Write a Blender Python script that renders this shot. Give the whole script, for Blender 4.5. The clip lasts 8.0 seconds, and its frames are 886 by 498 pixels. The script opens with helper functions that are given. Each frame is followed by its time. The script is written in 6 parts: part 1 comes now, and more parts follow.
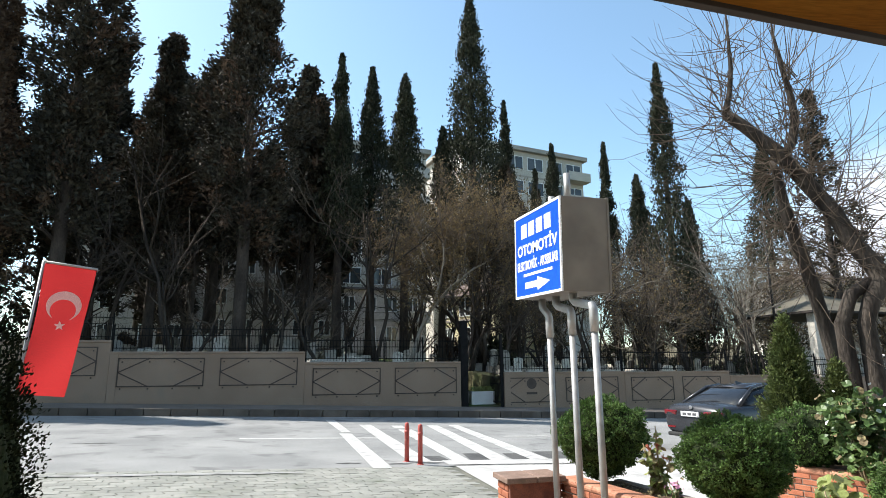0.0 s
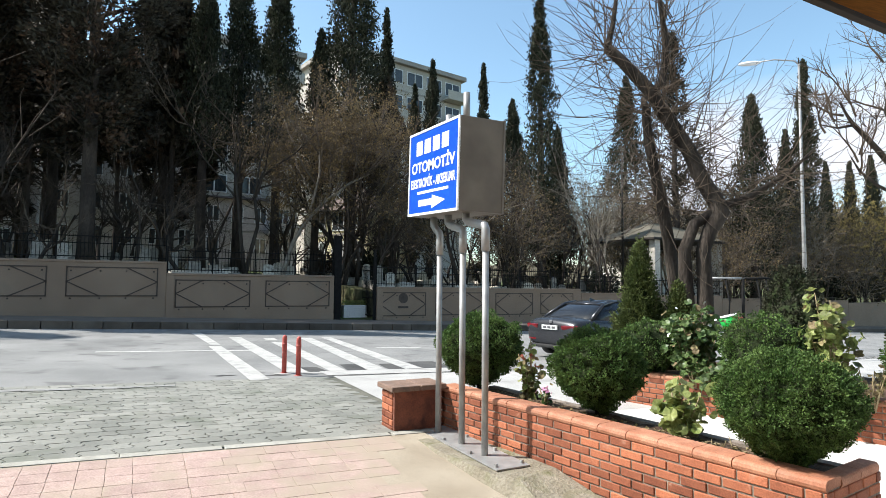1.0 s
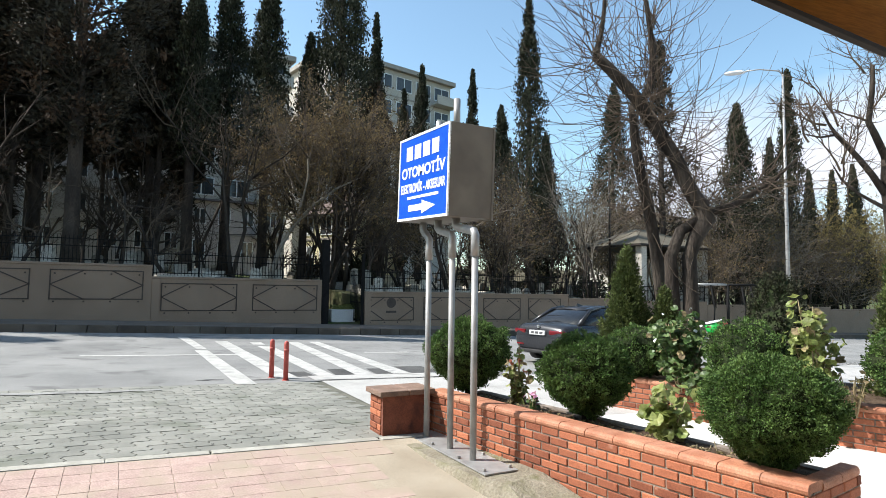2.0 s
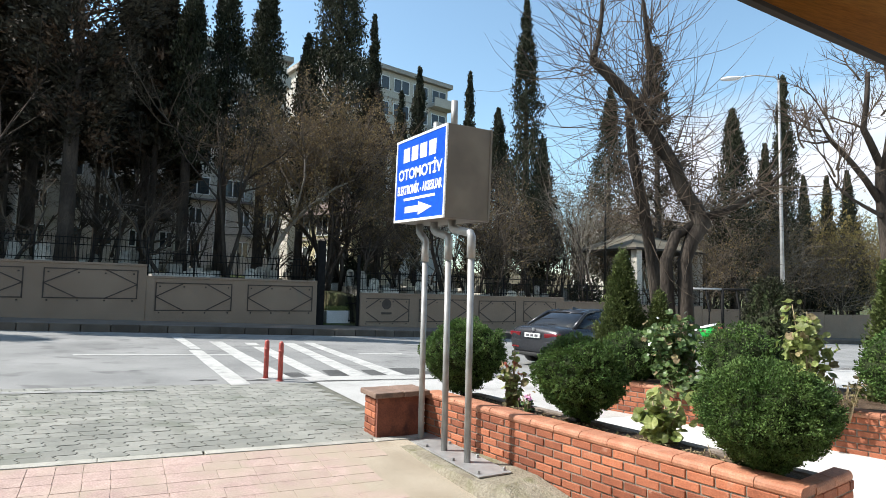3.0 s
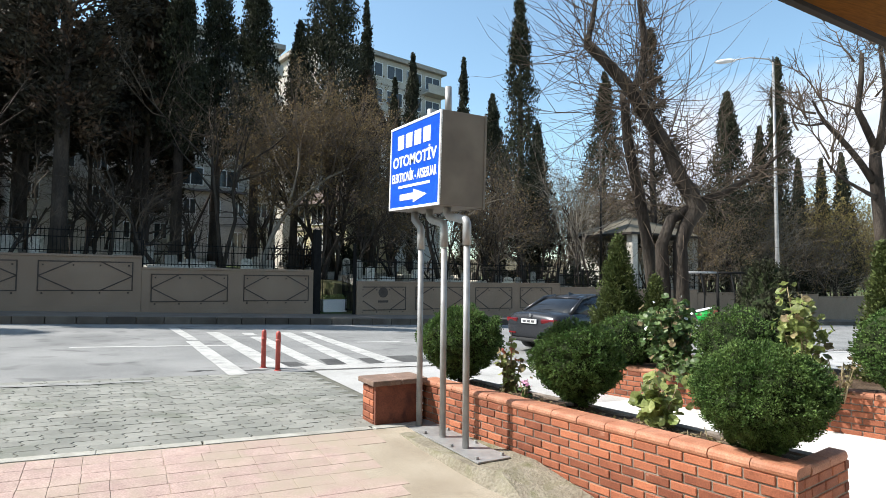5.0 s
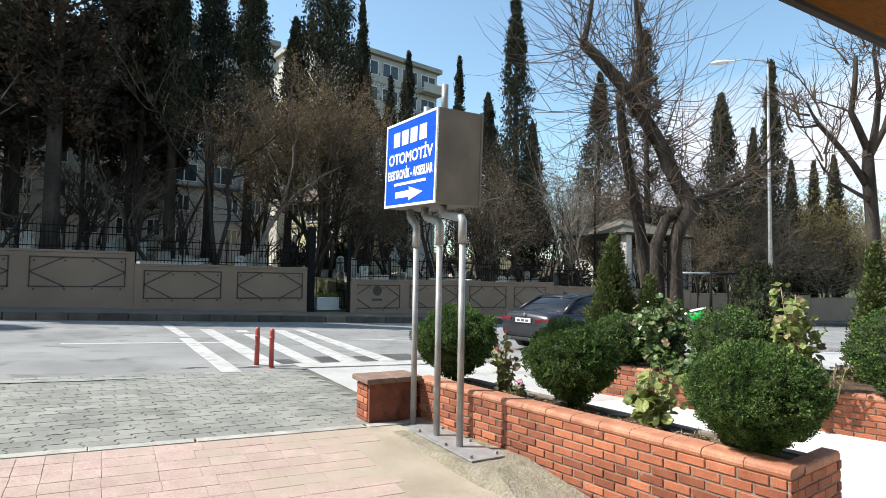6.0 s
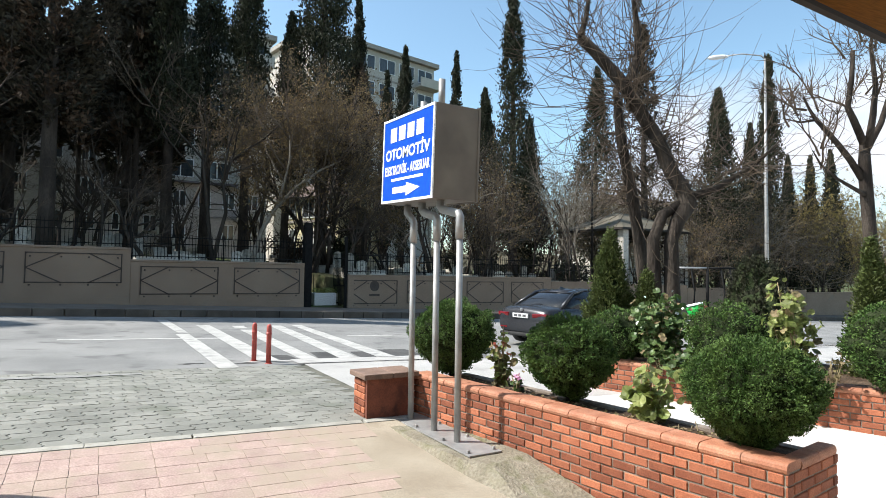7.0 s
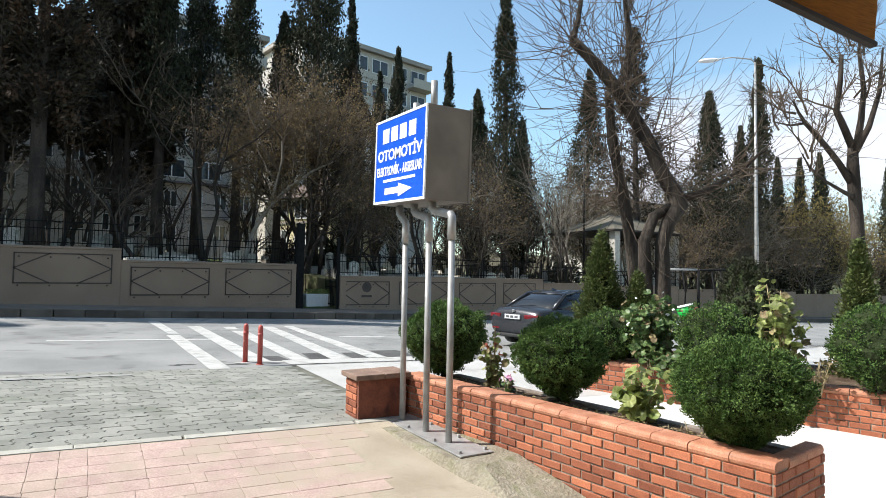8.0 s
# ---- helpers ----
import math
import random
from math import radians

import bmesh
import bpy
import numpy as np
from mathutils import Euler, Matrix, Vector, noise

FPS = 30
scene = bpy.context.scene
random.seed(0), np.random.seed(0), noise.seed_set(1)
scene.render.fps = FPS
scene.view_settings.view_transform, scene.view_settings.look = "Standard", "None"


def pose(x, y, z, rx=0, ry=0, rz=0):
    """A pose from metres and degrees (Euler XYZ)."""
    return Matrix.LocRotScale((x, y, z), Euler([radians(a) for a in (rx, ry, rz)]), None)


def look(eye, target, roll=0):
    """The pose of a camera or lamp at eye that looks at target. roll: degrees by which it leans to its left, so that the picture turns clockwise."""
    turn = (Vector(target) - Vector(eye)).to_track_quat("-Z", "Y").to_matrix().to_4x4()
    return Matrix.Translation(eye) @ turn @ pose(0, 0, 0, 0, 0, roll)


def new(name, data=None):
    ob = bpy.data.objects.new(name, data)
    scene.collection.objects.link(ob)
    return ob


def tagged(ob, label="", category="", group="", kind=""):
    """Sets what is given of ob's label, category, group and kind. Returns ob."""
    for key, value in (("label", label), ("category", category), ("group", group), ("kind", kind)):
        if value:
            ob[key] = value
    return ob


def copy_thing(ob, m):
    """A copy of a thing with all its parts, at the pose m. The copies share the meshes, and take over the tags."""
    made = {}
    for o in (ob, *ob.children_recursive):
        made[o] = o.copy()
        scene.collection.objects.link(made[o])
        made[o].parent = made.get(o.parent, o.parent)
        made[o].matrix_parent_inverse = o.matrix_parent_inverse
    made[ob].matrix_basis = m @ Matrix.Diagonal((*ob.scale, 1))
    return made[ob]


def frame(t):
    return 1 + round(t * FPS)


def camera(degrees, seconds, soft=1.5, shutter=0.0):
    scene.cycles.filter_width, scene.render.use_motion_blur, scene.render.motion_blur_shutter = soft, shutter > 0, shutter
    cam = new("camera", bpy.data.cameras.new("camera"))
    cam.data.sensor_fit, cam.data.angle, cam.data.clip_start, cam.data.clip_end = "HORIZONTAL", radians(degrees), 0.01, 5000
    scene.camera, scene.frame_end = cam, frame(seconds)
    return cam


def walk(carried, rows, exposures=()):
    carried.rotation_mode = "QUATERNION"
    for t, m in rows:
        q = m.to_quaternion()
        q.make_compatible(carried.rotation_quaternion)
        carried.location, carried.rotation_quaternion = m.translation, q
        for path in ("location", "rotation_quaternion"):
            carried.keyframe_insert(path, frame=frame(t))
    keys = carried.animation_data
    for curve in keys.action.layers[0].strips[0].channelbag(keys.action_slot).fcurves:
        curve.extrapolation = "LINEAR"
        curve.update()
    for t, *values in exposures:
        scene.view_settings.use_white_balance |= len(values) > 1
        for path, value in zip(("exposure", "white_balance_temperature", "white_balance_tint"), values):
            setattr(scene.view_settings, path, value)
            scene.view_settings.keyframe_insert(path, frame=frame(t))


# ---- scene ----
cam = camera(74.2, 8.0, soft=0.85)
PATH = [
    (0, (0.211, -0.183, 1.535), (0.702, 1.713, 1.942), -0.5),
    (0.3, (0.13, -0.155, 1.544), (0.75, 1.721, 1.857), 0.1),
    (0.5, (0.102, -0.1, 1.553), (0.887, 1.724, 1.792), -0.8),
    (0.7, (0.012, -0.108, 1.528), (0.884, 1.681, 1.711), -0.6),
    (1, (-0.006, -0.068, 1.54), (0.904, 1.708, 1.664), 0.5),
    (1.5, (-0.031, -0.088, 1.544), (0.905, 1.674, 1.676), 0.5),
    (3, (-0.035, -0.084, 1.539), (0.923, 1.666, 1.687), 1.3),
    (3.5, (-0.027, -0.084, 1.544), (0.928, 1.668, 1.688), 1.1),
    (4, (-0.027, -0.08, 1.548), (0.933, 1.671, 1.663), 0.8),
    (4.5, (-0.026, -0.078, 1.545), (0.939, 1.671, 1.651), 0.5),
    (6, (-0.031, -0.054, 1.534), (0.958, 1.681, 1.635), 0.9),
    (6.5, (-0.029, -0.049, 1.538), (0.965, 1.684, 1.628), 1.0),
    (7, (-0.026, -0.044, 1.536), (0.972, 1.687, 1.621), 0.8),
    (7.5, (-0.026, -0.056, 1.534), (0.986, 1.666, 1.63), 1.0),
    (8, (-0.028, -0.058, 1.531), (0.992, 1.66, 1.621), 0.9),
]
walk(cam, [(t, look(eye, target, roll)) for t, eye, target, roll in PATH],
     exposures=[(0.0, 0.96), (0.5, 1.02), (1.0, 0.80), (8.0, 0.75)])

# ---- light: clear spring day, sun beyond the road and to the left ----
SUN_EL, SUN_DIR = radians(49), Vector((-0.88, 0.47, 0.0)).normalized()
world = bpy.data.worlds.new("world")
scene.world = world
world.use_nodes = True
wn, wl = world.node_tree.nodes, world.node_tree.links
wn.clear()
w_out = wn.new("ShaderNodeOutputWorld")
w_bg = wn.new("ShaderNodeBackground")
w_bg.inputs["Strength"].default_value = 0.145
sky = wn.new("ShaderNodeTexSky")
sky.sky_type = "NISHITA"
sky.sun_disc = False
sky.sun_elevation = SUN_EL
sky.sun_rotation = math.atan2(SUN_DIR.x, SUN_DIR.y)
sky.air_density, sky.dust_density, sky.ozone_density = 1.0, 1.0, 1.0
w_tc = wn.new("ShaderNodeTexCoord")
w_map = wn.new("ShaderNodeMapping")
w_map.inputs["Scale"].default_value = (1.5, 1.5, 4.0)
w_map.inputs["Location"].default_value = (0.35, 0.2, 0.0)
w_noise = wn.new("ShaderNodeTexNoise")
w_noise.inputs["Scale"].default_value = 1.6
w_noise.inputs["Detail"].default_value = 7.0
w_ramp = wn.new("ShaderNodeValToRGB")
w_ramp.color_ramp.elements[0].position, w_ramp.color_ramp.elements[1].position = 0.30, 0.46
w_sep = wn.new("ShaderNodeSeparateXYZ")
w_low = wn.new("ShaderNodeMapRange")
w_low.inputs["From Min"].default_value, w_low.inputs["From Max"].default_value = 0.31, 0.265
w_mul = wn.new("ShaderNodeMath")
w_mul.operation = "MULTIPLY"
w_mix = wn.new("ShaderNodeMixRGB")
w_mix.inputs["Color2"].default_value = (4.1, 4.3, 4.75, 1)
wl.new(w_tc.outputs["Generated"], w_map.inputs["Vector"])
wl.new(w_map.outputs["Vector"], w_noise.inputs["Vector"])
wl.new(w_noise.outputs["Fac"], w_ramp.inputs["Fac"])
wl.new(w_tc.outputs["Generated"], w_sep.inputs["Vector"])
wl.new(w_sep.outputs["Z"], w_low.inputs["Value"])
wl.new(w_ramp.outputs["Color"], w_mul.inputs[0])
wl.new(w_low.outputs["Result"], w_mul.inputs[1])
w_side = wn.new("ShaderNodeVectorMath")
w_side.operation = "DOT_PRODUCT"
w_side.inputs[1].default_value = (0.90, 0.43, 0.0)
w_bank = wn.new("ShaderNodeMapRange")
w_bank.inputs["From Min"].default_value, w_bank.inputs["From Max"].default_value = 0.91, 0.95
w_mul2 = wn.new("ShaderNodeMath")
w_mul2.operation = "MULTIPLY"
wl.new(w_tc.outputs["Generated"], w_side.inputs[0])
wl.new(w_side.outputs["Value"], w_bank.inputs["Value"])
wl.new(w_mul.outputs["Value"], w_mul2.inputs[0])
wl.new(w_bank.outputs["Result"], w_mul2.inputs[1])
wl.new(w_mul2.outputs["Value"], w_mix.inputs["Fac"])
w_tint = wn.new("ShaderNodeMixRGB")
w_tint.blend_type = "MULTIPLY"
w_tint.inputs["Fac"].default_value = 1.0
w_tint.inputs["Color2"].default_value = (0.95, 1.06, 0.99, 1)
wl.new(sky.outputs["Color"], w_tint.inputs["Color1"])
wl.new(w_tint.outputs["Color"], w_mix.inputs["Color1"])
wl.new(w_mix.outputs["Color"], w_bg.inputs["Color"])
wl.new(w_bg.outputs["Background"], w_out.inputs["Surface"])

sun = new("sun", bpy.data.lights.new("sun", "SUN"))
sun.data.energy, sun.data.angle, sun.data.color = 5.0, radians(0.53), (1.0, 0.965, 0.91)
sun.matrix_world = look(Vector((0, 0, 60)), Vector((0, 0, 60)) - (SUN_DIR * math.cos(SUN_EL) + Vector((0, 0, math.sin(SUN_EL)))))


# ---- materials ----
def mat(name, a, b, rough=0.7, scale=6.0, fine=60.0, bump=0.25, dist=0.01, metal=0.0, spot=None, per_object=0.0,
        per_island=0.0, spec=0.5, trans=0.0, stretch=(1, 1, 1), fade=None):
    """Two base colours mixed by coarse noise, a fine grain, optional dark stains, and a bump from the grain."""
    m = bpy.data.materials.new(name)
    m.use_nodes = True
    n, l = m.node_tree.nodes, m.node_tree.links
    p = n["Principled BSDF"]
    geo = n.new("ShaderNodeNewGeometry")
    mp = n.new("ShaderNodeMapping")
    mp.inputs["Scale"].default_value = stretch
    l.new(geo.outputs["Position"], mp.inputs["Vector"])
    n1, n2 = n.new("ShaderNodeTexNoise"), n.new("ShaderNodeTexNoise")
    n1.inputs["Scale"].default_value, n1.inputs["Detail"].default_value = scale, 5
    n2.inputs["Scale"].default_value, n2.inputs["Detail"].default_value = fine, 4
    for q in (n1, n2):
        l.new(mp.outputs["Vector"], q.inputs["Vector"])
    r1 = n.new("ShaderNodeMapRange")
    r1.inputs["From Min"].default_value, r1.inputs["From Max"].default_value = 0.35, 0.65
    l.new(n1.outputs["Fac"], r1.inputs["Value"])
    mix = n.new("ShaderNodeMixRGB")
    mix.inputs["Color1"].default_value, mix.inputs["Color2"].default_value = (*a, 1), (*b, 1)
    if per_object > 0.2:
        oi, av = n.new("ShaderNodeObjectInfo"), n.new("ShaderNodeMath")
        av.operation = "MULTIPLY_ADD"
        av.inputs[1].default_value = 0.4
        ad = n.new("ShaderNodeMath")
        ad.operation = "MULTIPLY"
        ad.inputs[1].default_value = 0.75
        l.new(oi.outputs["Random"], ad.inputs[0])
        l.new(r1.outputs["Result"], av.inputs[0])
        l.new(ad.outputs["Value"], av.inputs[2])
        l.new(av.outputs["Value"], mix.inputs["Fac"])
    else:
        l.new(r1.outputs["Result"], mix.inputs["Fac"])
    val = n.new("ShaderNodeMapRange")
    val.inputs["From Min"].default_value, val.inputs["From Max"].default_value = 0.3, 0.7
    val.inputs["To Min"].default_value, val.inputs["To Max"].default_value = 0.78, 1.2
    l.new(n2.outputs["Fac"], val.inputs["Value"])
    hsv = n.new("ShaderNodeHueSaturation")
    l.new(mix.outputs["Color"], hsv.inputs["Color"])
    last = val.outputs["Result"]
    for amount, node, out in ((per_object, "ShaderNodeObjectInfo", "Random"), (per_island, "ShaderNodeNewGeometry", "Random Per Island")):
        if amount:
            info = n.new(node)
            rr = n.new("ShaderNodeMapRange")
            rr.inputs["To Min"].default_value, rr.inputs["To Max"].default_value = 1 - amount, 1 + amount
            l.new(info.outputs[out], rr.inputs["Value"])
            mu = n.new("ShaderNodeMath")
            mu.operation = "MULTIPLY"
            l.new(last, mu.inputs[0])
            l.new(rr.outputs["Result"], mu.inputs[1])
            last = mu.outputs["Value"]
    l.new(last, hsv.inputs["Value"])
    col = hsv.outputs["Color"]
    if spot:
        s_col, s_scale, s_lo, s_hi = spot
        n3 = n.new("ShaderNodeTexNoise")
        n3.inputs["Scale"].default_value, n3.inputs["Detail"].default_value = s_scale, 8
        n3.inputs["Distortion"].default_value = 0.6
        l.new(mp.outputs["Vector"], n3.inputs["Vector"])
        r3 = n.new("ShaderNodeMapRange")
        r3.inputs["From Min"].default_value, r3.inputs["From Max"].default_value = s_lo, s_hi
        if fade:
            sx, fr, am = n.new("ShaderNodeSeparateXYZ"), n.new("ShaderNodeMapRange"), n.new("ShaderNodeMath")
            fr.inputs["From Min"].default_value, fr.inputs["From Max"].default_value = fade[0], fade[1]
            fr.inputs["To Min"].default_value, fr.inputs["To Max"].default_value = -0.12, 0.13
            l.new(geo.outputs["Position"], sx.inputs["Vector"])
            l.new(sx.outputs["X"], fr.inputs["Value"])
            l.new(fr.outputs["Result"], am.inputs[1])
            l.new(n3.outputs["Fac"], am.inputs[0])
            l.new(am.outputs["Value"], r3.inputs["Value"])
        else:
            l.new(n3.outputs["Fac"], r3.inputs["Value"])
        m3 = n.new("ShaderNodeMixRGB")
        m3.inputs["Color2"].default_value = (*s_col, 1)
        l.new(r3.outputs["Result"], m3.inputs["Fac"])
        l.new(col, m3.inputs["Color1"])
        col = m3.outputs["Color"]
    l.new(col, p.inputs["Base Color"])
    p.inputs["Roughness"].default_value, p.inputs["Metallic"].default_value = rough, metal
    p.inputs["Specular IOR Level"].default_value = spec
    if trans:
        tr = n.new("ShaderNodeBsdfTranslucent")
        ms = n.new("ShaderNodeMixShader")
        ms.inputs["Fac"].default_value = trans
        l.new(col, tr.inputs["Color"])
        l.new(p.outputs["BSDF"], ms.inputs[1])
        l.new(tr.outputs["BSDF"], ms.inputs[2])
        l.new(ms.outputs["Shader"], n["Material Output"].inputs["Surface"])
    if bump:
        bn = n.new("ShaderNodeBump")
        bn.inputs["Strength"].default_value, bn.inputs["Distance"].default_value = bump, dist
        l.new(n2.outputs["Fac"], bn.inputs["Height"])
        l.new(bn.outputs["Normal"], p.inputs["Normal"])
    return m


M_ASPHALT = mat("asphalt", (0.175, 0.176, 0.172), (0.25, 0.249, 0.241), 0.85, 0.5, 110, 0.45, 0.008, spot=((0.11, 0.11, 0.108), 1.3, 0.56, 0.72), spec=0.3)
M_PATCH = mat("asphalt_patch", (0.055, 0.055, 0.055), (0.09, 0.09, 0.088), 0.9, 2, 120, 0.4, 0.008, spec=0.25)
M_PAINT = mat("road_paint", (0.36, 0.355, 0.335), (0.48, 0.475, 0.455), 0.7, 3, 60, 0.2, 0.004, spot=((0.25, 0.25, 0.24), 4, 0.52, 0.72))
M_PAVER = mat("paver", (0.178, 0.180, 0.160), (0.232, 0.230, 0.205), 0.85, 1.2, 90, 0.4, 0.006, spot=((0.13, 0.14, 0.11), 1.6, 0.55, 0.75), per_object=0.13, per_island=0.13, spec=0.3)
M_SAND = mat("joint_sand", (0.105, 0.105, 0.088), (0.155, 0.15, 0.125), 0.95, 3, 120, 0.4, 0.005, spec=0.2)
M_CONC = mat("patio_concrete", (0.27, 0.225, 0.168), (0.36, 0.31, 0.24), 0.85, 1.3, 90, 0.35, 0.006, spot=((0.21, 0.17, 0.12), 2.1, 0.55, 0.78), spec=0.3)
M_PINK = mat("pink_tile", (0.345, 0.248, 0.218), (0.405, 0.30, 0.26), 0.8, 5.0, 70, 0.4, 0.005, spot=((0.33, 0.272, 0.21), 2.6, 0.38, 0.70), per_object=0.07, spec=0.3, fade=(-0.6, 2.4))
M_WHITE_PAVE = mat("pale_paving", (0.50, 0.485, 0.46), (0.57, 0.555, 0.53), 0.8, 1.0, 70, 0.2, 0.004, spot=((0.38, 0.36, 0.33), 3, 0.6, 0.8))
M_PALE_ROAD = mat("pale_road_concrete", (0.34, 0.335, 0.32), (0.41, 0.40, 0.385), 0.85, 1.0, 70, 0.25, 0.004, spot=((0.27, 0.265, 0.25), 2.2, 0.55, 0.75))
M_EDGE = mat("edging_stone", (0.27, 0.262, 0.225), (0.36, 0.345, 0.305), 0.85, 5, 80, 0.3, 0.005, per_object=0.12)
M_WORN = mat("worn_line", (0.235, 0.234, 0.225), (0.31, 0.308, 0.295), 0.9, 3, 90, 0.3, 0.005, spot=((0.17, 0.17, 0.162), 3, 0.5, 0.65), spec=0.25)
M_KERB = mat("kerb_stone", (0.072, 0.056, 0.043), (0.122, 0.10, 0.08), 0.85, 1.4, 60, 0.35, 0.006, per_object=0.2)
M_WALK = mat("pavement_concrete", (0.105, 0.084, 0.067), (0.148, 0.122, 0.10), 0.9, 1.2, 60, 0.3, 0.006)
M_PLINTH = mat("rough_concrete", (0.20, 0.175, 0.13), (0.29, 0.26, 0.205), 0.9, 4, 40, 0.8, 0.02, spot=((0.15, 0.145, 0.08), 4, 0.48, 0.7), spec=0.2)
M_WALLPAINT = mat("wall_render", (0.238, 0.17, 0.123), (0.277, 0.202, 0.147), 0.85, 0.8, 50, 0.2, 0.004, spot=((0.21, 0.175, 0.135), 1.0, 0.58, 0.8), spec=0.3)
M_WALLLINE = mat("wall_line", (0.06, 0.045, 0.035), (0.08, 0.06, 0.05), 0.85, 4, 60, 0.2, 0.004)
M_BRICK = mat("brick", (0.205, 0.062, 0.033), (0.34, 0.118, 0.06), 0.8, 9, 90, 0.5, 0.005, spot=((0.46, 0.28, 0.20), 7, 0.66, 0.84), per_object=0.24, spec=0.35)
M_CAP = mat("cap_brick", (0.34, 0.138, 0.078), (0.43, 0.20, 0.122), 0.7, 7, 80, 0.3, 0.004, spot=((0.25, 0.13, 0.085), 5, 0.55, 0.75), per_object=0.14, spec=0.35)
M_MORTAR = mat("mortar", (0.15, 0.12, 0.095), (0.25, 0.205, 0.165), 0.95, 8, 80, 0.5, 0.006)
M_PIERFACE = mat("stained_brick", (0.145, 0.046, 0.026), (0.21, 0.072, 0.04), 0.8, 6, 60, 0.4, 0.006, spot=((0.07, 0.025, 0.018), 4, 0.5, 0.7))
M_PIERCAP = mat("dirty_cap", (0.16, 0.10, 0.072), (0.22, 0.145, 0.11), 0.85, 5, 60, 0.4, 0.006, spot=((0.12, 0.085, 0.065), 4, 0.5, 0.7))
M_SOIL = mat("soil", (0.055, 0.035, 0.022), (0.13, 0.09, 0.06), 0.95, 5, 40, 1.0, 0.04, spec=0.2)
M_STEEL = mat("galvanised_pipe", (0.29, 0.288, 0.282), (0.34, 0.338, 0.332), 0.45, 2, 7, 0.0, metal=0.35, spot=((0.34, 0.33, 0.32), 6, 0.6, 0.8))
M_SIGNBOX = mat("sign_sheet", (0.138, 0.12, 0.10), (0.15, 0.133, 0.11), 0.6, 2, 3, 0.0)
M_BLUE = mat("sign_blue", (0.006, 0.075, 0.56), (0.008, 0.085, 0.60), 0.35, 2, 30, 0.02, 0.001)
M_SIGNWHITE = mat("sign_white", (0.80, 0.82, 0.84), (0.84, 0.86, 0.88), 0.4, 3, 40, 0.02, 0.001)
M_RED = mat("bollard_red", (0.38, 0.06, 0.045), (0.45, 0.085, 0.065), 0.5, 5, 40, 0.1, 0.002, spot=((0.5, 0.3, 0.26), 9, 0.66, 0.8))
M_FLAG = mat("flag_cloth", (0.48, 0.024, 0.028), (0.53, 0.035, 0.036), 0.75, 2, 160, 0.15, 0.002, trans=0.35)
M_FLAGWHITE = mat("flag_white", (0.78, 0.76, 0.74), (0.84, 0.82, 0.80), 0.75, 2, 160, 0.15, 0.002, trans=0.45)
M_IRON = mat("black_iron", (0.007, 0.007, 0.007), (0.013, 0.012, 0.012), 0.75, 6, 60, 0.15, 0.002, spec=0.12)
M_BARK = mat("bark", (0.030, 0.024, 0.020), (0.068, 0.056, 0.046), 0.95, 3, 25, 1.0, 0.03, spec=0.15, stretch=(1, 1, 0.3))
M_BARKDARK = mat("dark_bark", (0.045, 0.036, 0.03), (0.085, 0.067, 0.055), 0.95, 3, 25, 1.0, 0.03, spec=0.15, stretch=(1, 1, 0.3))
M_TWIG = mat("twig", (0.078, 0.059, 0.044), (0.125, 0.095, 0.07), 0.9, 2, 30, 0.0, spec=0.2)
M_TWIGRED = mat("budding_twig", (0.088, 0.069, 0.053), (0.15, 0.12, 0.092), 0.9, 2, 30, 0.0, spec=0.2)
M_PALETWIG = mat("pale_twig", (0.16, 0.135, 0.105), (0.25, 0.215, 0.175), 0.9, 2, 30, 0.0, spec=0.2)
M_BUD = mat("bud", (0.13, 0.092, 0.05), (0.19, 0.145, 0.075), 0.9, 2, 30, 0.0, per_island=0.5, spec=0.2, trans=0.45)
M_CYPRESS = mat("cypress_needles", (0.026, 0.030, 0.018), (0.046, 0.048, 0.027), 0.8, 0.7, 8, 0.0, per_island=0.6, spec=0.2, trans=0.12)
M_PINE = mat("dark_needles", (0.031, 0.028, 0.020), (0.054, 0.045, 0.031), 0.8, 0.5, 8, 0.0, per_island=0.6, spec=0.2, trans=0.05)
M_BROWNLEAF = mat("brown_needles", (0.062, 0.041, 0.028), (0.095, 0.063, 0.042), 0.85, 0.5, 8, 0.0, per_island=0.5, spec=0.2, trans=0.1)
M_OLIVE = mat("olive_leaf", (0.20, 0.155, 0.055), (0.30, 0.235, 0.085), 0.8, 1, 8, 0.0, per_island=0.4, spec=0.2, trans=0.4)
M_BOX = mat("boxwood_leaf", (0.048, 0.096, 0.023), (0.102, 0.163, 0.044), 0.6, 5, 30, 0.0, per_island=0.55, spec=0.22, trans=0.18)
# solid filler inside bushes; shade between the leaves is put into its colour
M_BOXCORE = mat("shrub_core_shade", (0.018, 0.026, 0.011), (0.03, 0.04, 0.017), 0.95, 6, 40, 0.6, 0.03, spec=0.1)
# leaf colour near black: shade is put into the base colour
M_BUSHSHADE = mat("evergreen_shade_colour", (0.013, 0.017, 0.010), (0.021, 0.026, 0.014), 0.95, 6, 40, 0.0, per_island=0.3, spec=0.0)
M_THUJA = mat("thuja_leaf", (0.055, 0.078, 0.022), (0.095, 0.115, 0.035), 0.6, 4, 30, 0.0, per_island=0.45, spec=0.25, trans=0.2)
M_BROAD = mat("broad_leaf", (0.175, 0.225, 0.06), (0.29, 0.31, 0.11), 0.5, 5, 40, 0.1, 0.002, per_island=0.4, spec=0.4, trans=0.35)
M_BROADDARK = mat("dark_broad_leaf", (0.06, 0.115, 0.032), (0.125, 0.18, 0.06), 0.45, 5, 40, 0.1, 0.002, per_island=0.4, spec=0.45, trans=0.3)
